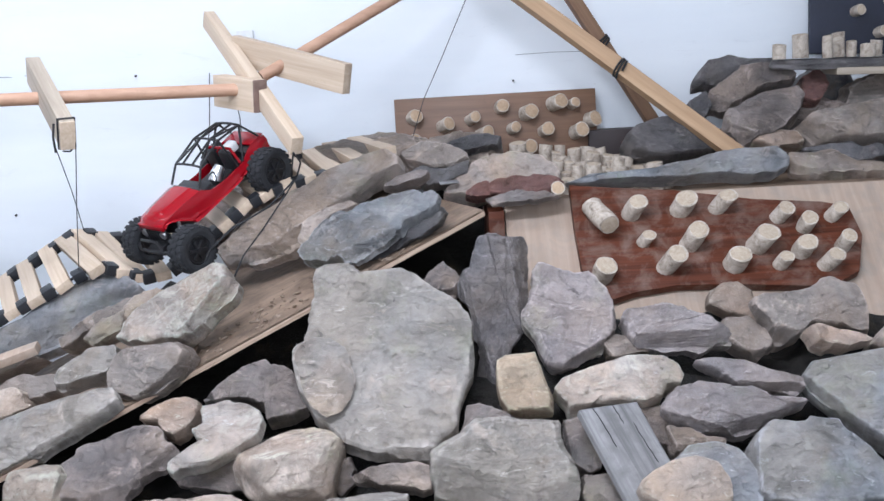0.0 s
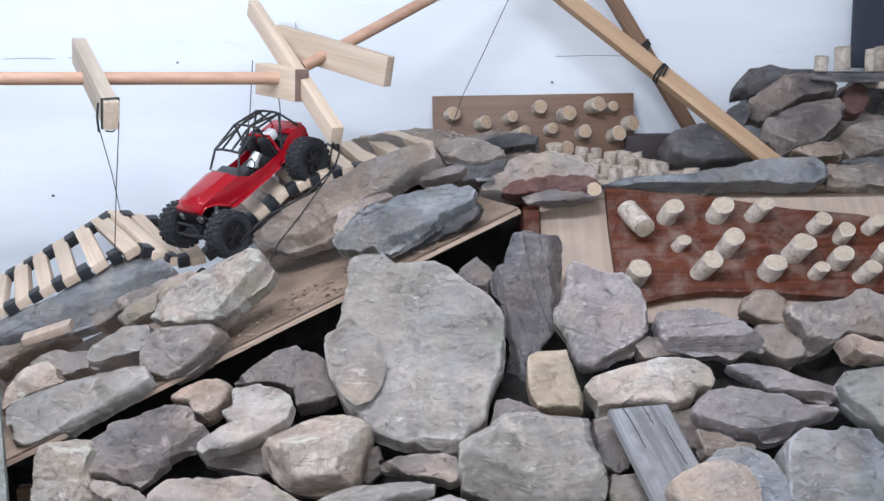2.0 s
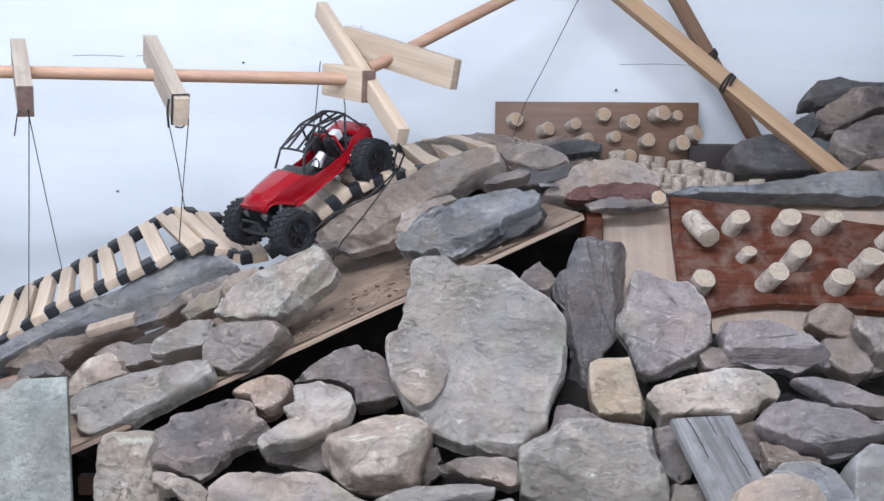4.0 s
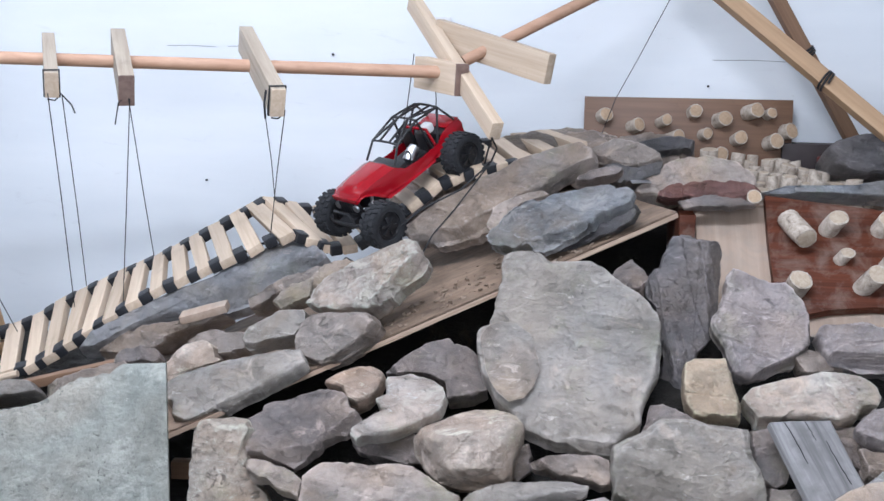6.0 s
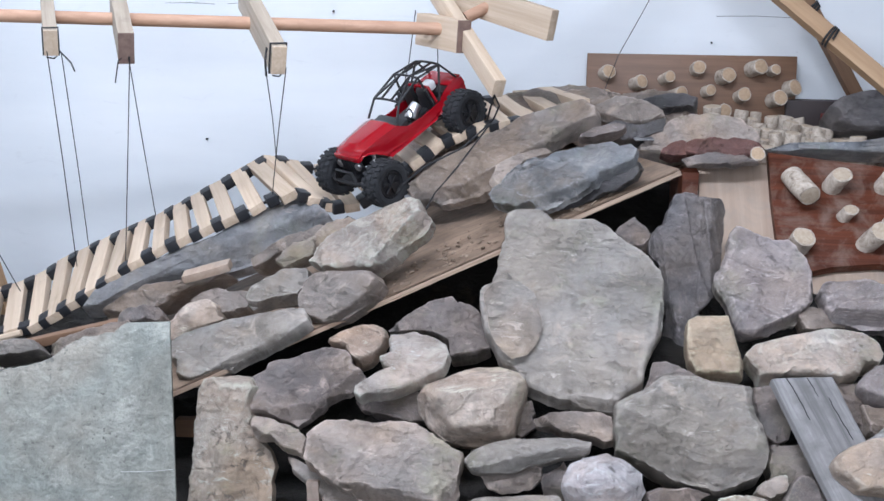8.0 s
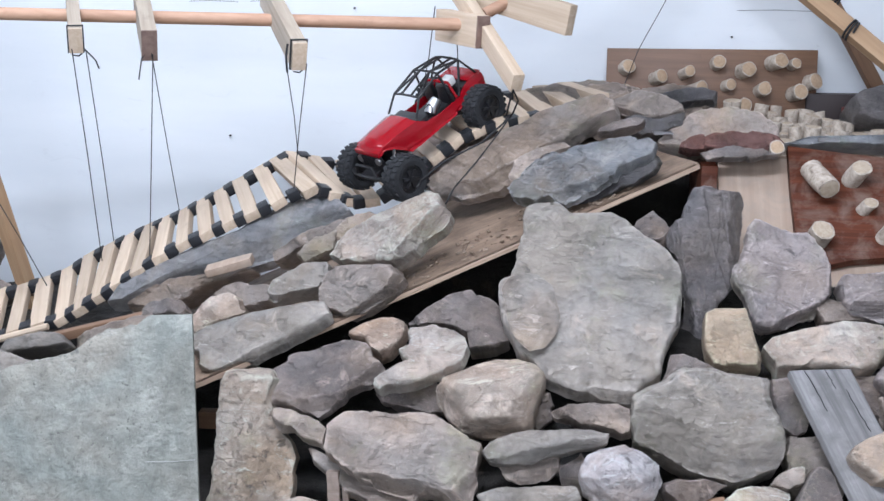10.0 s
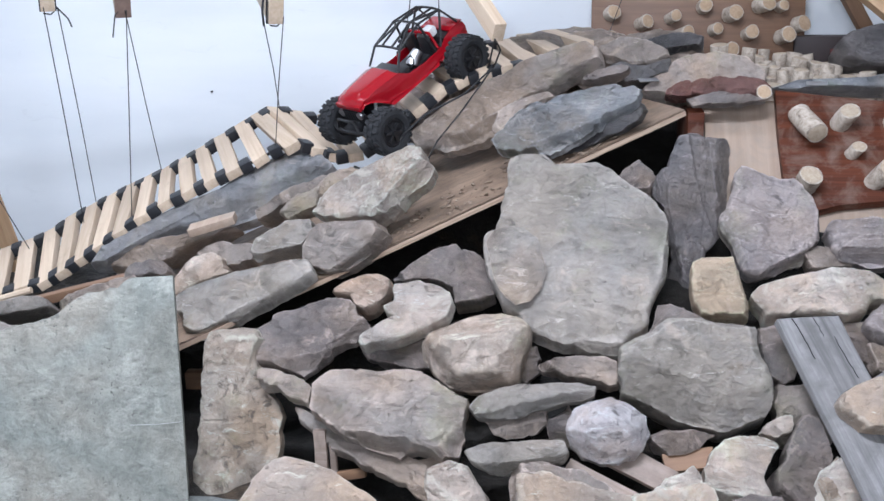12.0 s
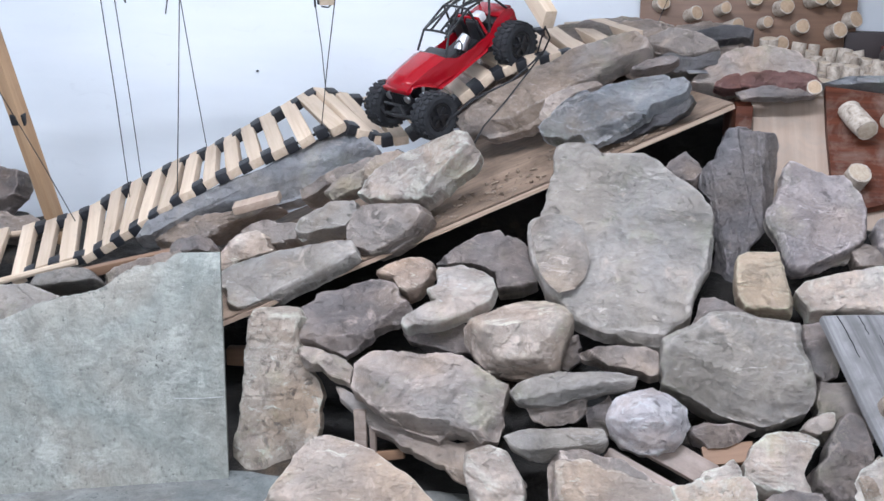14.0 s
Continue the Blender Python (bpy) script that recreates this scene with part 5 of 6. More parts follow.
# board with pegs against the wall
back = thing("peg_board", pose(0.15, 3.265, 0.668, -9, 0, 1.0), "brown rectangular board with short log pegs against the wall", "peg board")
part("board", box_bm(0.60, 0.018, 0.245, 0.002, (0, 0, 0.1225)), BOARD, back)
for i, (x, z) in enumerate(((-0.082, 0.861), (0.004, 0.832), (0.087, 0.846), (0.178, 0.877), (0.252, 0.855), (0.334, 0.879), (0.392, 0.875), (-0.088, 0.787), (0.115, 0.798),
                            (0.208, 0.812), (0.306, 0.80), (0.398, 0.791), (0.442, 0.825), (0.02, 0.75), (0.25, 0.75))):
    r = (0.025, 0.024, 0.02, 0.023, 0.026, 0.027, 0.018)[i % 7]
    part("peg", log_bm(r * 0.86, 0.034 + 0.009 * (i % 3), i + 40), [BARK, LOG_END_WARM], back, "short log peg with sawn end", pose(x - 0.165, -0.009, z - 0.675, 83, 0, 20 + 8 * math.sin(i * 1.7)), edge=50)

# standing log rounds on the terrace
rnd = random.Random(11)
spots = []
tries = 0
while len(spots) < 75 and tries < 4000:
    tries += 1
    x, y, r = rnd.uniform(0.19, 0.60), rnd.uniform(2.88, 3.15), rnd.uniform(0.015, 0.025)
    if all((x - a) ** 2 + (y - b) ** 2 > (r + c) ** 2 for a, b, c in spots):
        spots.append((x, y, r))
for i, (x, y, r) in enumerate(spots):
    ob = mesh_ob("log_round", log_bm(r, rnd.uniform(0.028, 0.062) + 0.22 * (y - 2.87) * max(0.0, min(1.0, (0.60 - x) / 0.2)), i + 70, 10), [BARK, LOG_END], True, 50)
    ob.matrix_world = pose(x, y, 0.656, rnd.uniform(-7, 7), rnd.uniform(-7, 7), 0)
    tagged(ob, "short birch log standing on the terrace", "log", "standing birch logs")

# small stones that carry the stack by the navy board
for x, y, z0, z1, r, k in ((0.86, 3.1, 0.66, 0.80, 0.11, "dark"), (1.05, 3.12, 0.66, 0.86, 0.13, "slate"), (1.25, 3.1, 0.66, 0.92, 0.14, "brown"), (1.12, 3.22, 0.66, 0.95, 0.10, "dark")):
    out = [(r * 100 * math.cos(a), (z1 - z0) * 50 * math.sin(a)) for a in (0.2, 0.9, 1.6, 2.4, 3.1, 3.9, 4.7, 5.5)]
    stone(k, "rough grey stone carrying the stack", (x, y + 0.06, (z0 + z1) / 2), 5, 0, 0.14, 4, int(x * 1000), out)

# shelf plank with log rounds, and the navy board behind it
ob = mesh_ob("shelf_plank", box_bm(0.62, 0.16, 0.02, 0.003, (0, 0, 0), 0.001, 4, 3), PINE_OLD)
ob.matrix_world = pose(1.38, 3.10, 0.926, 0, 1.5, 0)
tagged(ob, "greyed pine plank lying across the stones", "plank")
ob = mesh_ob("slate_plate", stone_bm([(-30, -6), (-26, 5), (0, 8), (28, 7), (32, -5), (0, -8)], 0.03, 5, 77), STONE["dark"])
ob.matrix_world = pose(1.20, 3.11, 0.950, 0, 2, 0)
tagged(ob, "dark thin slate plate under the plank", "slate")
for i, (x, h, r) in enumerate(((0.925, 0.045, 0.022), (0.998, 0.075, 0.027), (1.057, 0.07, 0.017), (1.103, 0.078, 0.022), (1.168, 0.04, 0.024), (1.21, 0.05, 0.02), (1.27, 0.06, 0.024), (1.14, 0.05, 0.018))):
    ob = mesh_ob("log_round", log_bm(r * 0.82, h * 0.85, i + 130), [BARK, LOG_END], True, 50)
    ob.matrix_world = Matrix.Translation((x, 3.06 + 0.05 * (i % 2), 0.967 - (x - 1.2) * 0.026))
    tagged(ob, "short birch log standing on a plank", "log", "birch logs on the shelf plank")
navy = thing("navy_peg_board", pose(1.40, 3.27, 0.96, -8, 3, 2), "dark navy board with small pale pegs", "peg board")
part("board", box_bm(0.66, 0.02, 0.50, 0.003, (0, 0, 0.25)), NAVY, navy)
for i, (x, z) in enumerate(((-0.20, 0.12), (-0.13, 0.06), (-0.10, 0.15), (-0.02, 0.08), (0.06, 0.14), (-0.24, 0.21), (-0.12, 0.24))):
    part("peg", log_bm(0.016, 0.04, i + 160, 10), [BARK, LOG_END], navy, "", pose(x, -0.01, z, 90, 0, 5), edge=50)
ob = mesh_ob("red_tin", rod_bm([(0, 0, 0), (0, 0, 0.09)], 0.03, 16), paint("rusty_tin", (0.16, 0.035, 0.03), 0.5, vary=0.3))
ob.matrix_world = pose(0.545, 3.24, 0.664)
tagged(ob, "small rusty red tin on the terrace", "tin")
ob = mesh_ob("dark_box", box_bm(0.16, 0.06, 0.125, 0.004, (0, 0, 0.0625)), paint("dark_brown_paint", (0.035, 0.024, 0.024), 0.6))
ob.matrix_world = pose(0.50, 3.29, 0.664)
tagged(ob, "low dark brown wooden box by the wall", "box")
ob = mesh_ob("log_round", log_bm(0.018, 0.03, 171), [BARK, LOG_END_WARM], True, 50)
ob.matrix_world = pose(0.270, 2.733, 0.690, 66, 0, 0)
tagged(ob, "pale log slice lying at the board corner", "log")


# ---- A-frames, dowels and cross beams ----
def beam(name, a, b, width, height, material, label, category, group="", end=None, roll=0.0):
    a, b = Vector(a), Vector(b)
    L = (b - a).length
    bm = box_bm(L, width, height, 0.002, (L / 2, 0, 0), 0.0007, 5, L * 10)
    mats = [material]
    if end:
        mats.append(end)
        for f in bm.faces:
            if f.calc_center_median().x < 0.003:
                f.material_index = 1
    ob = mesh_ob(name, bm, mats)
    x = (b - a).normalized()
    y = Vector((0, 0, 1)).cross(x).normalized()
    ob.matrix_world = axes(a, x, y) @ pose(0, 0, 0, roll)
    return tagged(ob, label, category, group)


def cord(points, radius=0.0013, label="thin dark cord holding the bridge", group="hanger cords"):
    ob = mesh_ob("cord", rod_bm(points, radius, 6), CORD)
    return tagged(ob, label, "cord", group)


beam("frame_post", (0.828, 2.985, 0.696), (-0.095, 3.206, 1.450), 0.034, 0.044, POST, "pale pine post leaning as one leg of the frame", "post", "frame posts", None, 28)
beam("frame_post", (0.700, 3.275, 0.664), (0.187, 3.155, 1.476), 0.034, 0.036, POST_DARK, "darker brown post crossing behind the frame leg", "post", "frame posts")
beam("frame_post", (-1.870, 3.05, 0.0), (-1.955, 2.70, 1.16), 0.042, 0.040, POST, "pine post with black tape at the bridge end", "post", "frame posts")


def tie(a, b, frac, w, label):
    """A few turns of cord wound round a post, with a short loose end."""
    a, b = Vector(a), Vector(b)
    x = (b - a).normalized()
    y = Vector((0, 0, 1)).cross(x).normalized()
    z = x.cross(y)
    c = a.lerp(b, frac)
    turns = [c + x * (0.004 * math.sin(q * 1.1) + 0.0012 * q) + (y * math.cos(q) + z * math.sin(q)) * w for q in [k * math.tau / 14 for k in range(36)]]
    turns += [turns[-1] + x * 0.012 - z * 0.012, turns[-1] + x * 0.02 + Vector((0.012, -0.01, 0.014))]
    cord(turns, 0.0032, label, "ties")


def wrap(a, b, back, width, height):
    """Two turns of thin cord round a squared beam near its end, with the knot below."""
    a, b = Vector(a), Vector(b)
    x = (b - a).normalized()
    m = axes(a + x * back, x, Vector((0, 0, 1)).cross(x))
    w, h = width / 2 + 0.002, height / 2 + 0.002
    turn = [(0, -w, -h), (0, w, -h), (0.001, w, h), (0.003, -w, h), (0.004, -w, -h), (0.005, w, -h), (0.006, w, h), (0.008, -w, h), (0.008, -w, -h), (0.004, -w * 0.3, -h - 0.010), (-0.004, w * 0.6, -h - 0.004)]
    cord([m @ Vector(p) for p in turn], 0.0018, "dark cord tied round the beam end", "ties")


wrap((-0.846, 2.46, 0.915), (-1.030, 2.80, 1.062), 0.012, 0.034, 0.068)
wrap((-1.366, 2.40, 0.948), (-1.512, 2.68, 1.042), 0.012, 0.031, 0.060)
tie((0.828, 2.985, 0.696), (-0.095, 3.206, 1.450), 0.36, 0.027, "black cord tied round the frame leg")
tie((0.700, 3.275, 0.664), (0.187, 3.155, 1.476), 0.46, 0.025, "black cord tied round the dark post")
ob = mesh_ob("tape_wrap", box_bm(0.042, 0.042, 0.035, 0.004), TAPE)
ob.matrix_world = axes((-1.908, 2.893, 0.52), (1, 0.1, 0), (0, 1, 0.3))
tagged(ob, "black tape wound round the post", "tape")

DOWEL_A, DOWEL_B = Vector((-1.597, 2.56, 1.007)), Vector((-0.541, 2.76, 0.986))
ext = DOWEL_A + (DOWEL_A - DOWEL_B) * 0.42
ob = mesh_ob("dowel", rod_bm([ext, DOWEL_A, (DOWEL_A + DOWEL_B) / 2, DOWEL_B + (DOWEL_B - DOWEL_A) * 0.03], 0.0158, 16), DOWEL)
tagged(ob, "long reddish round dowel carrying the cross beams", "dowel", "dowels")
ob = mesh_ob("dowel", rod_bm([(-0.458, 2.80, 1.012), (-0.156, 2.95, 1.173), (0.10, 3.076, 1.309)], 0.0150, 16), DOWEL)
tagged(ob, "round dowel through a beam, rising to the frame top", "dowel", "dowels")
beam("cross_beam", (-0.846, 2.46, 0.915), (-1.030, 2.80, 1.062), 0.034, 0.068, PINE_OLD, "greyed pine cross beam hung on the dowel", "beam", "cross beams", PINE)
beam("cross_beam", (-1.194, 2.42, 0.938), (-1.343, 2.72, 1.048), 0.036, 0.074, PINE_OLD, "greyed cross beam with a dark sawn end", "beam", "cross beams", PINE_CUT)
beam("cross_beam", (-1.366, 2.40, 0.948), (-1.512, 2.68, 1.042), 0.031, 0.060, PINE_OLD, "short pine cross beam hung on the dowel", "beam", "cross beams", PINE)
beam("cross_beam", (-0.349, 2.56, 0.855), (-0.629, 3.05, 1.170), 0.030, 0.046, PINE, "long slanting pine beam over the bridge head", "beam", "cross beams")
beam("cross_beam", (-0.234, 2.715, 0.998), (-0.542, 2.928, 1.084), 0.029, 0.075, PINE, "pine beam joining the rising dowel", "beam", "cross beams")
beam("joint_block", (-0.450, 2.715, 0.968), (-0.575, 2.85, 0.984), 0.040, 0.080, PINE, "pine joint block with a brown sawn end", "block", "", PINE_CUT)

for pts in ([(-1.377, 2.40, 0.93), (-1.40, 2.49, 0.66), (-1.423, 2.575, 0.38)], [(-1.342, 2.40, 0.925), (-1.44, 2.65, 0.62), (-1.52, 2.85, 0.36)],
            [(-1.187, 2.42, 0.92), (-1.245, 2.51, 0.65), (-1.303, 2.60, 0.39)], [(-1.190, 2.42, 0.92), (-1.265, 2.66, 0.68), (-1.331, 2.88, 0.455)],
            [(-0.879, 2.46, 0.90), (-0.935, 2.70, 0.76), (-0.995, 2.935, 0.615)], [(-0.827, 2.45, 0.90), (-0.88, 2.56, 0.74), (-0.93, 2.665, 0.565)],
            [(-0.575, 2.74, 1.03), (-0.604, 2.82, 0.90), (-0.672, 3.0, 0.705)], [(-0.529, 2.80, 0.96), (-0.54, 2.90, 0.91), (-0.557, 3.0, 0.77)]):
    cord(pts)
cord([(-0.359, 2.56, 0.84), (-0.352, 2.62, 0.81), (-0.368, 2.66, 0.775), (-0.382, 2.70, 0.76), (-0.40, 2.76, 0.745)], 0.0022, "dark cord looped round the bridge end")
cord([(-0.359, 2.56, 0.84), (-0.375, 2.63, 0.80), (-0.388, 2.70, 0.765), (-0.372, 2.68, 0.77)], 0.0022, "dark cord looped round the bridge end")
cord([(-0.375, 2.69, 0.765), (-0.44, 2.64, 0.705), (-0.53, 2.60, 0.66), (-0.60, 2.585, 0.60), (-0.62, 2.58, 0.57)], 0.0026, "loose dark cord trailing over the stone", "loose cords")
cord([(-0.375, 2.69, 0.765), (-0.45, 2.60, 0.66), (-0.50, 2.575, 0.60), (-0.525, 2.565, 0.55)], 0.0022, "loose dark cord trailing over the stone", "loose cords")
cord([(-1.20, 2.425, 0.925), (-1.215, 2.42, 0.91), (-1.225, 2.42, 0.86)], 0.0016, "short cord end below a beam", "cord ends")
cord([(-1.345, 2.40, 0.93), (-1.32, 2.40, 0.905), (-1.312, 2.40, 0.885)], 0.0018, "short cord end below a beam", "cord ends")
cord([(-0.90, 2.60, 0.975), (-0.905, 2.60, 0.93), (-0.903, 2.60, 0.88)], 0.0016, "short cord end below a beam", "cord ends")
cord([(-0.872, 2.452, 0.945), (-0.876, 2.45, 0.915), (-0.874, 2.45, 0.88)], 0.003, "knotted dark cord at a beam end", "cord ends")
cord([(0.075, 3.20, 1.185), (0.0, 3.21, 1.03), (-0.061, 3.225, 0.91), (-0.10, 3.22, 0.80)], 0.0012, "thin cord slanting down to the peg board", "guy cords")
cord([(0.075, 3.20, 1.185), (0.12, 3.16, 1.28)], 0.0012, "thin cord running up to the frame", "guy cords")
cord([(-1.93, 2.70, 0.78), (-1.717, 2.68, 0.421), (-1.597, 2.60, 0.300)], 0.0013)

# ---- the slatted hanging bridge ----
NEAR = [(-1.72, 2.462, 0.160), (-1.611, 2.490, 0.204), (-1.522, 2.518, 0.226), (-1.468, 2.533, 0.256), (-1.375, 2.549, 0.314), (-1.249, 2.578, 0.400), (-1.124, 2.606, 0.460), (-1.005, 2.632, 0.514), (-0.879, 2.659, 0.566),
        (-0.796, 2.676, 0.541), (-0.758, 2.684, 0.532), (-0.695, 2.697, 0.550), (-0.604, 2.716, 0.622), (-0.494, 2.738, 0.701), (-0.383, 2.759, 0.739), (-0.246, 2.786, 0.766)]
FAR = [(-1.84, 2.758, 0.226), (-1.735, 2.79, 0.252), (-1.645, 2.82, 0.288), (-1.569, 2.836, 0.335), (-1.446, 2.859, 0.396), (-1.317, 2.883, 0.456), (-1.204, 2.904, 0.518), (-1.085, 2.925, 0.586), (-1.017, 2.937, 0.619),
       (-0.935, 2.952, 0.604), (-0.824, 2.971, 0.593), (-0.777, 2.979, 0.612), (-0.685, 2.995, 0.688), (-0.579, 3.013, 0.763), (-0.442, 3.035, 0.785), (-0.260, 3.065, 0.799)]


def smooth_line(points, steps=12):
    P = [Vector(p) for p in points]
    P = [P[0] * 2 - P[1]] + P + [P[-1] * 2 - P[-2]]
    out = []
    for i in range(1, len(P) - 2):
        for k in range(steps):
            u = k / steps
            out.append(0.5 * (2 * P[i] + (P[i + 1] - P[i - 1]) * u + (2 * P[i - 1] - 5 * P[i] + 4 * P[i + 1] - P[i + 2]) * u * u + (3 * P[i] - P[i - 1] - 3 * P[i + 1] + P[i + 2]) * u ** 3))
    return out + [P[-2]]


near_line, far_line = smooth_line(NEAR), smooth_line(FAR)
mid_line = [(a + b) / 2 for a, b in zip(near_line, far_line)]
run = [0.0]
for a, b in zip(mid_line, mid_line[1:]):
    run.append(run[-1] + (b - a).length)


def along(line, s):
    s = max(0.0, min(run[-1], s))
    k = max(i for i in range(len(run)) if run[i] <= s)
    if k == len(run) - 1:
        return line[-1].copy()
    return line[k].lerp(line[k + 1], (s - run[k]) / (run[k + 1] - run[k]))


bridge = thing("hanging_bridge", Matrix.Translation((-1.2, 2.8, 0)), "slatted pine hanging bridge with black taped edges", "bridge")
PITCH = 0.0655


def skew(s):
    u = max(0.0, min(1.0, (s - 0.20) / 0.65))
    return 0.010 + 0.052 * u * u * (3 - 2 * u)


count = int((run[-1] - 0.03) / PITCH)
rnd = random.Random(3)
for i in range(count + 1):
    s = 0.026 + i * PITCH
    a, b = along(near_line, s), along(far_line, s - skew(s) + rnd.uniform(-0.004, 0.004))
    t0, t1 = along(mid_line, s - skew(s) / 2 - 0.02), along(mid_line, s - skew(s) / 2 + 0.02)
    x = (b - a)
    L = x.length + rnd.uniform(-0.008, 0.012)
    ob = part("slat", box_bm(L, 0.039 + rnd.uniform(-0.004, 0.004), 0.024, 0.0025, (0, 0, 0), 0.0008, 3, i), PINE, bridge)
    ob.matrix_world = axes((a + b) / 2, x, (t0 - t1)) @ pose(0, 0, 0, rnd.uniform(-4, 4), 0, 0)
    if i < count:
        sg = s + PITCH / 2
        for line, inset in ((near_line, 1), (far_line, -1)):
            sl = sg if inset == 1 else sg - skew(sg)
            c = along(line, sl)
            other = along(far_line, sg - skew(sg)) if inset == 1 else along(near_line, sg)
            inward = (other - c).normalized()
            d = (along(line, sl + 0.02) - along(line, sl - 0.02)).normalized()
            tp = part("tape", box_bm(0.040 + 0.004 * math.sin(i * 2.3), 0.031, 0.028, 0.004, (0, 0, 0), 0.0016, 1, i), TAPE, bridge)
            tp.matrix_world = axes(c + inward * 0.017, inward, d)
for line in (near_line, far_line):
    other = far_line if line is near_line else near_line
    pts = [line[k] + (other[k] - line[k]).normalized() * 0.018 for k in range(0, len(line), 3)]
    ob = part("side_rope", rod_bm(pts, 0.004, 6), CORD, bridge)
    ob.matrix_world = Matrix.Identity(4)
for pts in ([(-2.05, 2.42, 0.105), (-1.741, 2.452, 0.168), (-1.541, 2.490, 0.222)], [(-2.15, 2.73, 0.165), (-1.926, 2.76, 0.198), (-1.69, 2.79, 0.232)]):
    ob = part("side_stick", rod_bm(pts, 0.009, 8), PINE, bridge, "thin pale pole along the bridge foot")
    ob.matrix_world = Matrix.Identity(4)
for i in range(4):
    ob = part("slat", box_bm(0.32, 0.040, 0.02, 0.0025, (0, 0, 0), 0.0008, 3, i + 50), PINE, bridge)
    ob.matrix_world = axes((-1.846 - i * 0.078, 2.60 - 0.012 * i, 0.188 - 0.014 * i), (-0.12, 0.298, 0.060), (-1, -0.12, -0.15))
# loose slats on the stones beyond the bridge head
for i, (near_end, far_end) in enumerate((((-0.292, 2.84, 0.759), (-0.393, 3.06, 0.780)), ((-0.240, 2.90, 0.776), (-0.330, 3.12, 0.797)), ((-0.165, 2.97, 0.792), (-0.262, 3.18, 0.803)))):
    a, b = Vector(near_end), Vector(far_end)
    ob = mesh_ob("loose_slat", box_bm(0.27, 0.046, 0.026, 0.003, (0, 0, 0), 0.001, 3, i + 60), PINE)
    ob.matrix_world = axes((a + b) / 2, b - a, (1, 0.4, 0.05))
    tagged(ob, "pine slat lying on the stones at the bridge head", "slat", "loose slats")
for x, y, z, r, k in ((-0.30, 3.02, 0.74, 10, "brown"), (-0.14, 3.06, 0.745, 9, "grey"), (0.03, 3.08, 0.745, 10, "brown"), (-0.45, 3.10, 0.70, 12, "grey"), (-0.62, 3.12, 0.60, 12, "slate"), (-0.20, 3.18, 0.74, 10, "slate")):
    out = [(r * 1.2 * math.cos(a) * (1 + 0.12 * math.sin(3 * a + x * 9)), r * 0.9 * math.sin(a)) for a in (0.1, 0.8, 1.5, 2.2, 3.0, 3.8, 4.5, 5.3)]
    stone(k, "stone bedded under the bridge head", (x, y, z), 60, 0, 0.10, 3.5, int(abs(x) * 900) + 7, out)


# ---- the radio-controlled truck ----
F = Vector((-0.621, 2.575, 0.620))
R = Vector((-0.452, 2.780, 0.778))
fwd = (F - R).normalized()
left = Vector((0.787, -0.615, -0.053)).normalized()
truck_m = axes((F + R) / 2 - left * 0.089, fwd, left)
truck = thing("toy_truck", truck_m, "red radio-controlled crawler truck with black roll cage and knobbly tyres", "toy truck")
AX = 0.1525


def loc(a, y, up):
    """A place on the truck: a back from the front axle, y to its side, up over the axle."""
    if up > 0.03:
        y *= 0.8
        up -= min(0.034, 0.23 * max(0.0, a)) * min(1.0, (up - 0.03) / 0.03)
    return Vector((AX - a, y, up))


def piecewise(points, a):
    for (a0, v0), (a1, v1) in zip(points, points[1:]):
        if a <= a1:
            return v0 + (v1 - v0) * max(0.0, (a - a0) / (a1 - a0))
    return points[-1][1]


SHOULDER = [(-0.012, 0.074), (0.0, 0.082), (0.05, 0.096), (0.112, 0.108), (0.122, 0.107), (0.148, 0.094), (0.20, 0.088), (0.265, 0.088), (0.298, 0.102), (0.335, 0.108), (0.366, 0.098)]
HALF_WIDTH = [(-0.012, 0.055), (0.0, 0.059), (0.10, 0.071), (0.20, 0.074), (0.30, 0.073), (0.366, 0.067)]


def lower_edge(a):
    edge = 0.022 + 0.004 * math.sin(a * 12)
    for centre, up, r in ((-0.002, 0.004, 0.069), (0.305, 0.010, 0.070)):
        if abs(a - centre) < r:
            edge = max(edge, up + math.sqrt(r * r - (a - centre) ** 2))
    return min(edge, piecewise(SHOULDER, a) - 0.007)


def side_panel(sign):
    bm = bmesh.new()
    cols = []
    for i in range(73):
        a = -0.012 + 0.378 * i / 72
        top, low, w = piecewise(SHOULDER, a), lower_edge(a), piecewise(HALF_WIDTH, a)
        col = []
        for k in range(9):
            q = k / 8
            up = low + (top - low) * q
            # a pressed crease climbs from behind the front arch to the tail, and the arches flare outwards
            crease = 0.040 + 0.16 * max(0.0, a - 0.07)
            y = w - 0.007 * max(0.0, (up - 0.085) / 0.025) + 0.0045 * math.exp(-((up - crease) / 0.006) ** 2) + 0.006 * max(0.0, 1 - q * 4) * (1 if low > 0.032 else 0.2)
            y -= 0.010 * max(0.0, (0.040 - up) / 0.02) * (1 if low < 0.032 else 0)
            col.append((bm.verts.new(loc(a, sign * y, up)), bm.verts.new(loc(a, sign * (y - 0.003), up))))
        cols.append(col)
    for c0, c1 in zip(cols, cols[1:]):
        for k in range(8):
            bm.faces.new((c0[k][0], c1[k][0], c1[k + 1][0], c0[k + 1][0]))
            bm.faces.new((c0[k][1], c0[k + 1][1], c1[k + 1][1], c1[k][1]))
        bm.faces.new((c0[0][0], c0[0][1], c1[0][1], c1[0][0]))
        bm.faces.new((c0[8][0], c1[8][0], c1[8][1], c0[8][1]))
    return bm


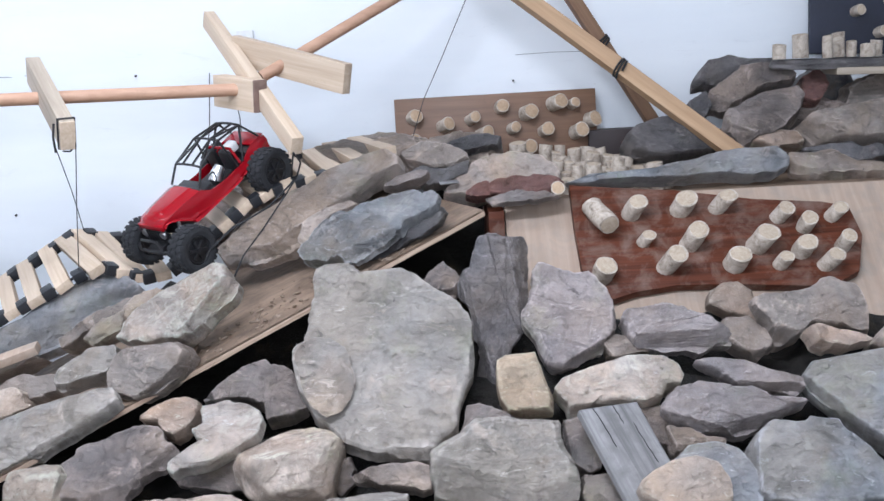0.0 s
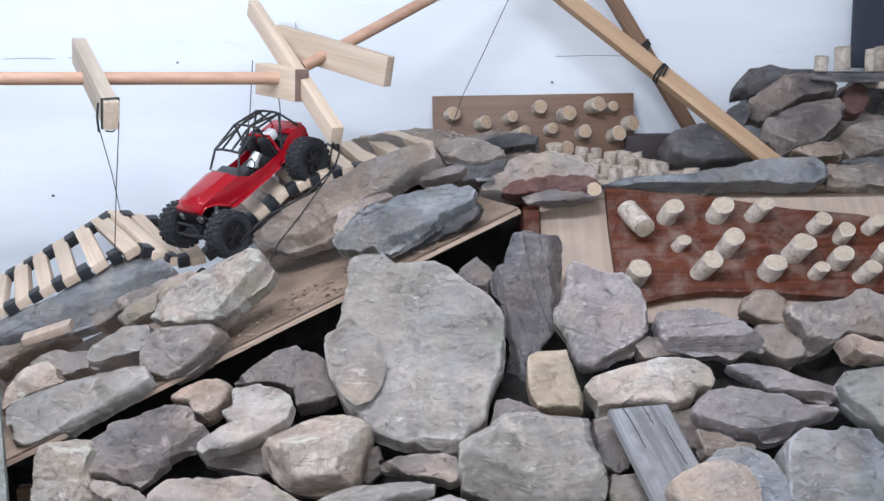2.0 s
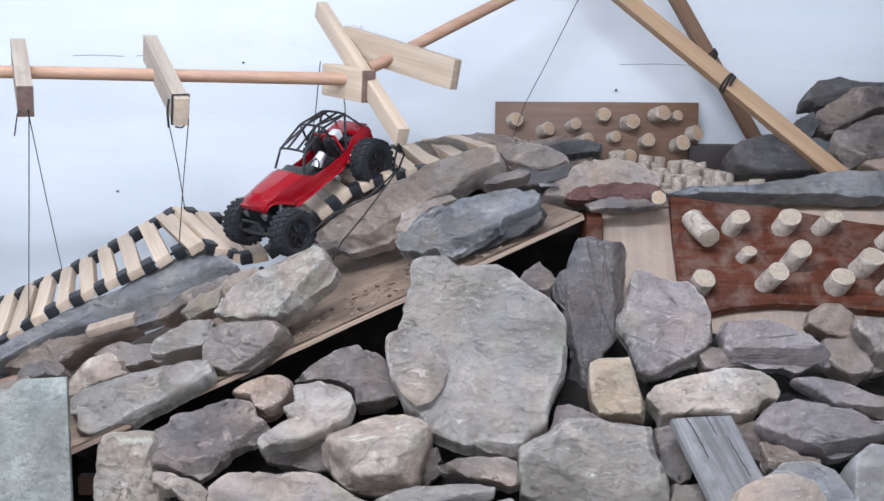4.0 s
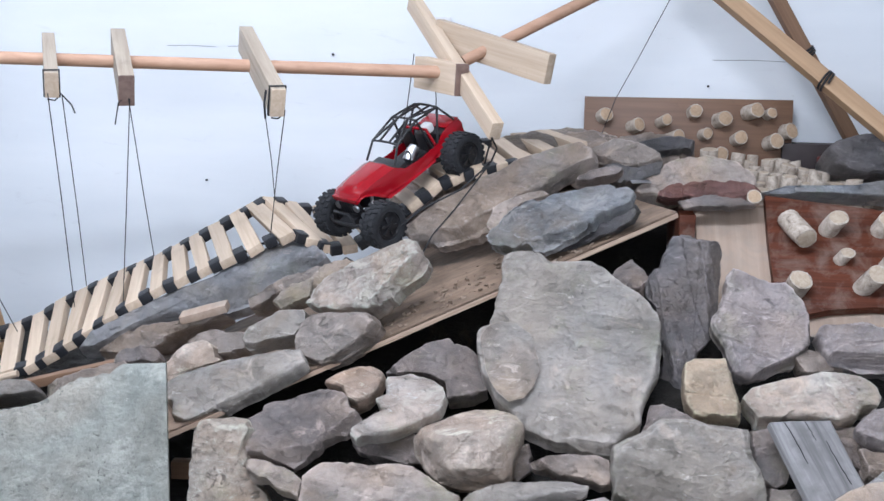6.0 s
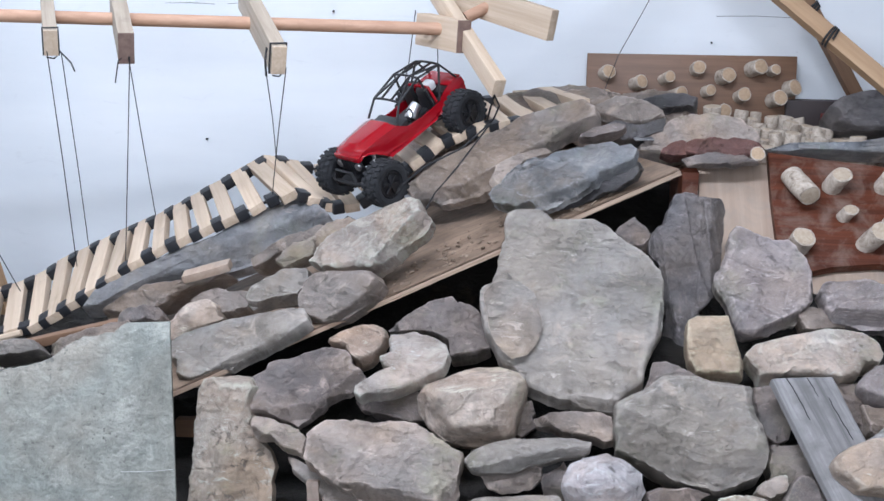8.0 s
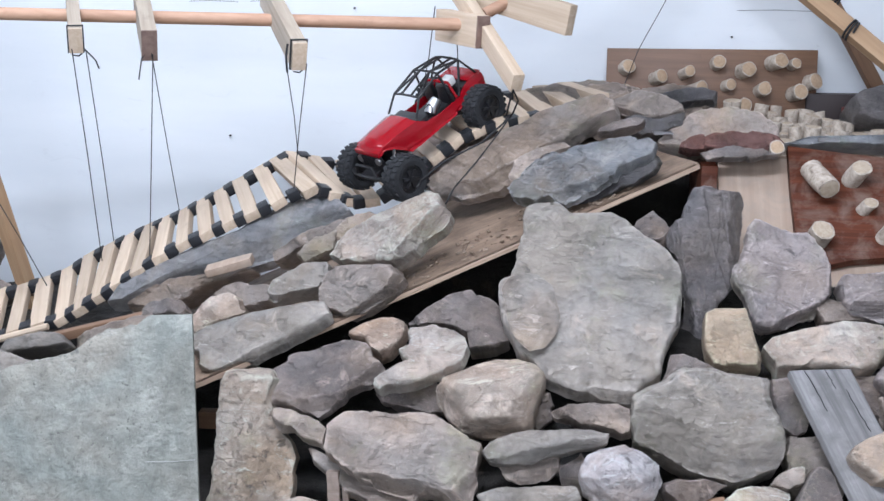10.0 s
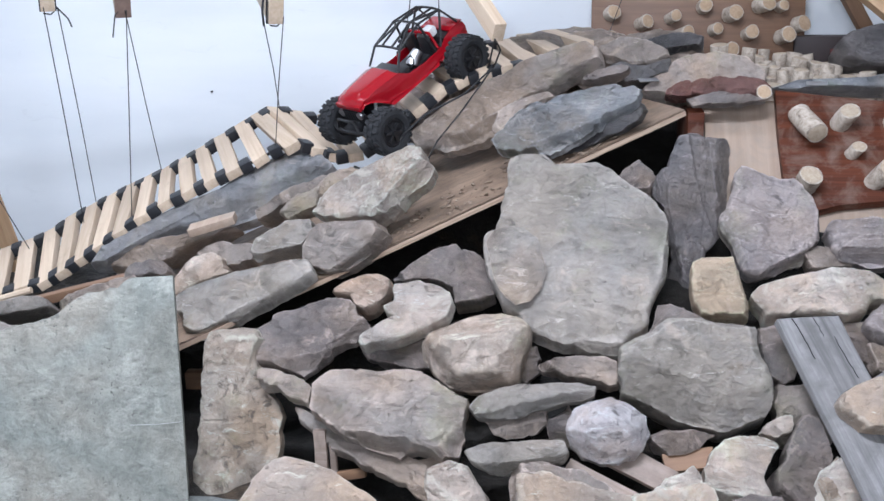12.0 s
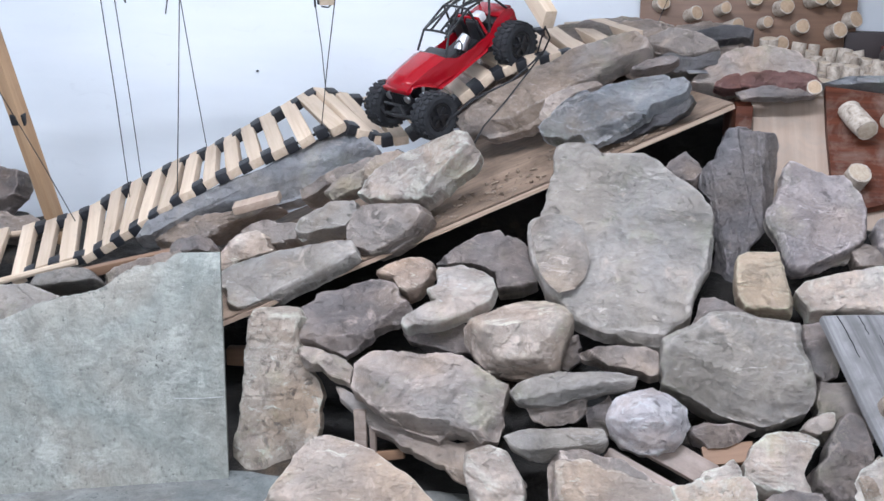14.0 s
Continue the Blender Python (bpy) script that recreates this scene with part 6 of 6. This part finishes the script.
hood = bmesh.new()
grid = []
for i in range(19):
    a = -0.014 + 0.133 * i / 18
    w = piecewise(HALF_WIDTH, a) - 0.003
    row = []
    for k in range(-12, 13):
        q = k / 12
        up = piecewise(SHOULDER, a) + 0.007 * (1 - abs(q) ** 3) + (0.003 if abs(q) < 0.52 and a > 0.01 else 0.0) - (0.010 if i == 0 else 0)
        row.append(hood.verts.new(loc(a - 0.006 * (1 - q * q), w * q, up)))
    grid.append(row)
for a, b in zip(grid, grid[1:]):
    for i in range(24):
        hood.faces.new((a[i], a[i + 1], b[i + 1], b[i]))
for sy in (1, -1):
    part("side_panel", side_panel(sy), RED, truck, "glossy red moulded side", edge=40)
part("hood", hood, RED, truck, "glossy red bonnet", edge=30)
part("tail_panel", join_bm([box_bm(0.004, 0.104, 0.048, 0.0015, loc(0.364, 0, 0.075)), box_bm(0.050, 0.106, 0.004, 0.0015, loc(0.339, 0, 0.105))]), RED, truck, "glossy red tail panel", edge=28)
part("nose", box_bm(0.010, 0.090, 0.014, 0.003, loc(-0.014, 0, 0.070)), RED, truck, "glossy red nose piece", edge=28)
part("interior", join_bm([box_bm(0.23, 0.104, 0.006, 0.001, loc(0.235, 0, 0.048)), box_bm(0.008, 0.104, 0.058, 0.003, loc(0.124, 0, 0.08)), box_bm(0.27, 0.07, 0.035, 0.006, loc(0.16, 0, 0.030)),
     box_bm(0.06, 0.102, 0.03, 0.004, loc(0.32, 0, 0.085))]), BLACK, truck, "black cockpit tub")
for sy in (-1, 1):
    part("seat", join_bm([box_bm(0.05, 0.038, 0.018, 0.006, loc(0.218, sy * 0.034, 0.062)), box_bm(0.014, 0.038, 0.072, 0.006, loc(0.250, sy * 0.034, 0.096))]), BLACK, truck, "black bucket seat")
part("dashboard", box_bm(0.042, 0.104, 0.014, 0.005, loc(0.138, 0, 0.098)), BLACK, truck, "glossy black dashboard")
part("steering_wheel", rod_bm([loc(0.186 + 0.008 * math.sin(q), 0.034 + 0.014 * math.cos(q), 0.098 + 0.012 * math.sin(q)) for q in [k * math.tau / 16 for k in range(17)]], 0.002, 6), BLACK, truck)
part("grille", join_bm([box_bm(0.008, 0.086, 0.034, 0.003, loc(-0.012, 0, 0.046))] + [box_bm(0.004, 0.006, 0.028, 0.001, loc(-0.018, y / 1000, 0.046)) for y in range(-30, 31, 12)]), BLACK, truck)
for sy in (-1, 1):
    part("headlight", rod_bm([loc(-0.015, sy * 0.042, 0.050), loc(-0.021, sy * 0.042, 0.050)], 0.010, 14), STEEL, truck)
motor = rod_bm([loc(0.19, 0.028, 0.085), loc(0.205, 0.028, 0.098), loc(0.222, 0.028, 0.104)], 0.017, 14, 0.8)
part("motor", motor, STEEL, truck, "bare metal motor can in the cockpit")
part("receiver_box", box_bm(0.028, 0.03, 0.024, 0.006, loc(0.288, 0.012, 0.116)), WHITE, truck, "small white box behind the seats")
part("seat_bar", rod_bm([loc(0.262, -0.066, 0.090), loc(0.262, -0.05, 0.132), loc(0.262, 0.05, 0.132), loc(0.262, 0.066, 0.090)], 0.004, 8), RED, truck, "red tube behind the seats")
tubes = []
ROOF = [(0.122, 0.066, 0.112), (0.158, 0.058, 0.156), (0.240, 0.055, 0.174), (0.318, 0.053, 0.164), (0.350, 0.062, 0.108)]
for sy in (-1, 1):
    pts = [loc(a, sy * y, u) for a, y, u in ROOF]
    tubes += [pts, [pts[2], loc(0.248, sy * 0.070, 0.088)], [pts[3], loc(0.268, sy * 0.071, 0.090)]]
    inner = [loc(a, sy * 0.022, u + 0.003) for a, y, u in ROOF[1:4]]
    tubes += [inner, [pts[1], inner[1]], [pts[3], inner[1]]]
for a, y, u in ROOF[1:4]:
    tubes.append([loc(a, -y, u), loc(a, -0.022, u + 0.003), loc(a, 0.022, u + 0.003), loc(a, y, u)])
for p in tubes:
    part("cage_tube", rod_bm(p, 0.0030, 8), BLACK, truck, "black roll cage tube")
part("front_bumper", join_bm([rod_bm([loc(-0.030, -0.070, 0.022), loc(-0.044, -0.045, 0.018), loc(-0.047, 0, 0.018), loc(-0.044, 0.045, 0.018), loc(-0.030, 0.070, 0.022)], 0.005, 8),
     rod_bm([loc(-0.044, -0.040, 0.018), loc(-0.040, -0.036, 0.046), loc(-0.040, 0.036, 0.046), loc(-0.044, 0.040, 0.018)], 0.004, 8), box_bm(0.05, 0.05, 0.012, 0.003, loc(-0.018, 0, 0.016))]), BLACK, truck)
for a, nm in ((0.0, "front_axle"), (0.305, "rear_axle")):
    part(nm, join_bm([rod_bm([loc(a, -0.095, 0), loc(a, 0.095, 0)], 0.010, 10), box_bm(0.045, 0.045, 0.04, 0.010, loc(a, -0.015, 0.0))]), BLACK, truck)
    for sy in (-1, 1):
        part("shock_absorber", join_bm([rod_bm([loc(a + 0.012, sy * 0.062, 0.005), loc(a + 0.026, sy * 0.055, 0.045)], 0.0085, 10), rod_bm([loc(a + 0.026, sy * 0.055, 0.045), loc(a + 0.034, sy * 0.052, 0.070)], 0.0045, 8)]), STEEL, truck)
        part("link_rod", rod_bm([loc(a + (0.01 if a < 0.1 else -0.01), sy * 0.045, -0.006), loc(0.1525 + (-0.04 if a < 0.1 else 0.04), sy * 0.03, 0.018)], 0.004, 8), STEEL, truck)


def tyre_bm(r=0.060, w=0.050):
    bm = bmesh.new()
    prof = [(0.62, -0.46), (0.80, -0.5), (0.93, -0.46), (0.985, -0.3), (1.0, 0.0), (0.985, 0.3), (0.93, 0.46), (0.80, 0.5), (0.62, 0.46), (0.58, 0.0)]
    n = 40
    rings = [[bm.verts.new((math.cos(k * math.tau / n) * r * p * 0.955, w * q, math.sin(k * math.tau / n) * r * p * 0.955)) for p, q in prof] for k in range(n)]
    for k in range(n):
        a, b = rings[k], rings[(k + 1) % n]
        for i in range(len(prof)):
            j = (i + 1) % len(prof)
            bm.faces.new((a[i], a[j], b[j], b[i]))
    lugs = [bm]
    for k in range(22):
        for row, y in enumerate((-0.33, 0.0, 0.33)):
            ang = (k + (0.5 if row == 1 else 0)) * math.tau / 22
            lb = box_bm(0.0105, w * 0.29, 0.0042, 0.0012)
            lb.transform(Matrix.Rotation(-ang, 4, "Y") @ Matrix.Translation((0, w * y, r * (0.965 if row == 1 else 0.945))) @ Matrix.Rotation(radians((-18, 0, 18)[row]), 4, "Z"))
            lugs.append(lb)
    return join_bm(lugs)


def wheel(sx, sy):
    hub = part("wheel", rod_bm([(0, -0.017, 0), (0, 0.017, 0)], 0.031, 28), BLACK, truck, "black beadlock wheel", Matrix.Translation((sx * AX, sy * 0.089, 0)))
    part("tyre", tyre_bm(), RUBBER, hub, "knobbly black rubber tyre", edge=25)
    ring = join_bm([rod_bm([(math.cos(q) * 0.0315, sy * 0.019, math.sin(q) * 0.0315) for q in [k * math.tau / 28 for k in range(29)]], 0.0022, 6)])
    part("beadlock_ring", ring, BLACK, hub, "thin black beadlock ring")
    part("spokes", join_bm([box_bm(0.008, 0.006, 0.05, 0.001) if k == 0 else _turned(box_bm(0.008, 0.006, 0.05, 0.001), 60 * k) for k in range(3)] + [rod_bm([(0, -0.004, 0), (0, 0.008, 0)], 0.008, 10)]), BLACK, hub,
         "", Matrix.Translation((0, sy * 0.021, 0)))


def _turned(bm, deg):
    bm.transform(Matrix.Rotation(radians(deg), 4, "Y"))
    return bm


for sx in (-1, 1):
    for sy in (-1, 1):
        wheel(sx, sy)

# small electric box on the wall
ob = mesh_ob("wall_socket", box_bm(0.05, 0.012, 0.075, 0.003), WHITE)
ob.location = (-0.585, 3.343, 1.10)
tagged(ob, "small white junction box on the wall", "socket")

# small steel clips at the board corners
for x, y, z, w in ((0.0, 2.775, 0.722, 20), (0.405, 2.79, 0.712, -5)):
    ob = mesh_ob("steel_clip", box_bm(0.05, 0.018, 0.003, 0.001), STEEL)
    ob.matrix_world = pose(x, y, z, 20, 0, w)
    tagged(ob, "small bright steel clip on a board corner", "clip", "steel clips")
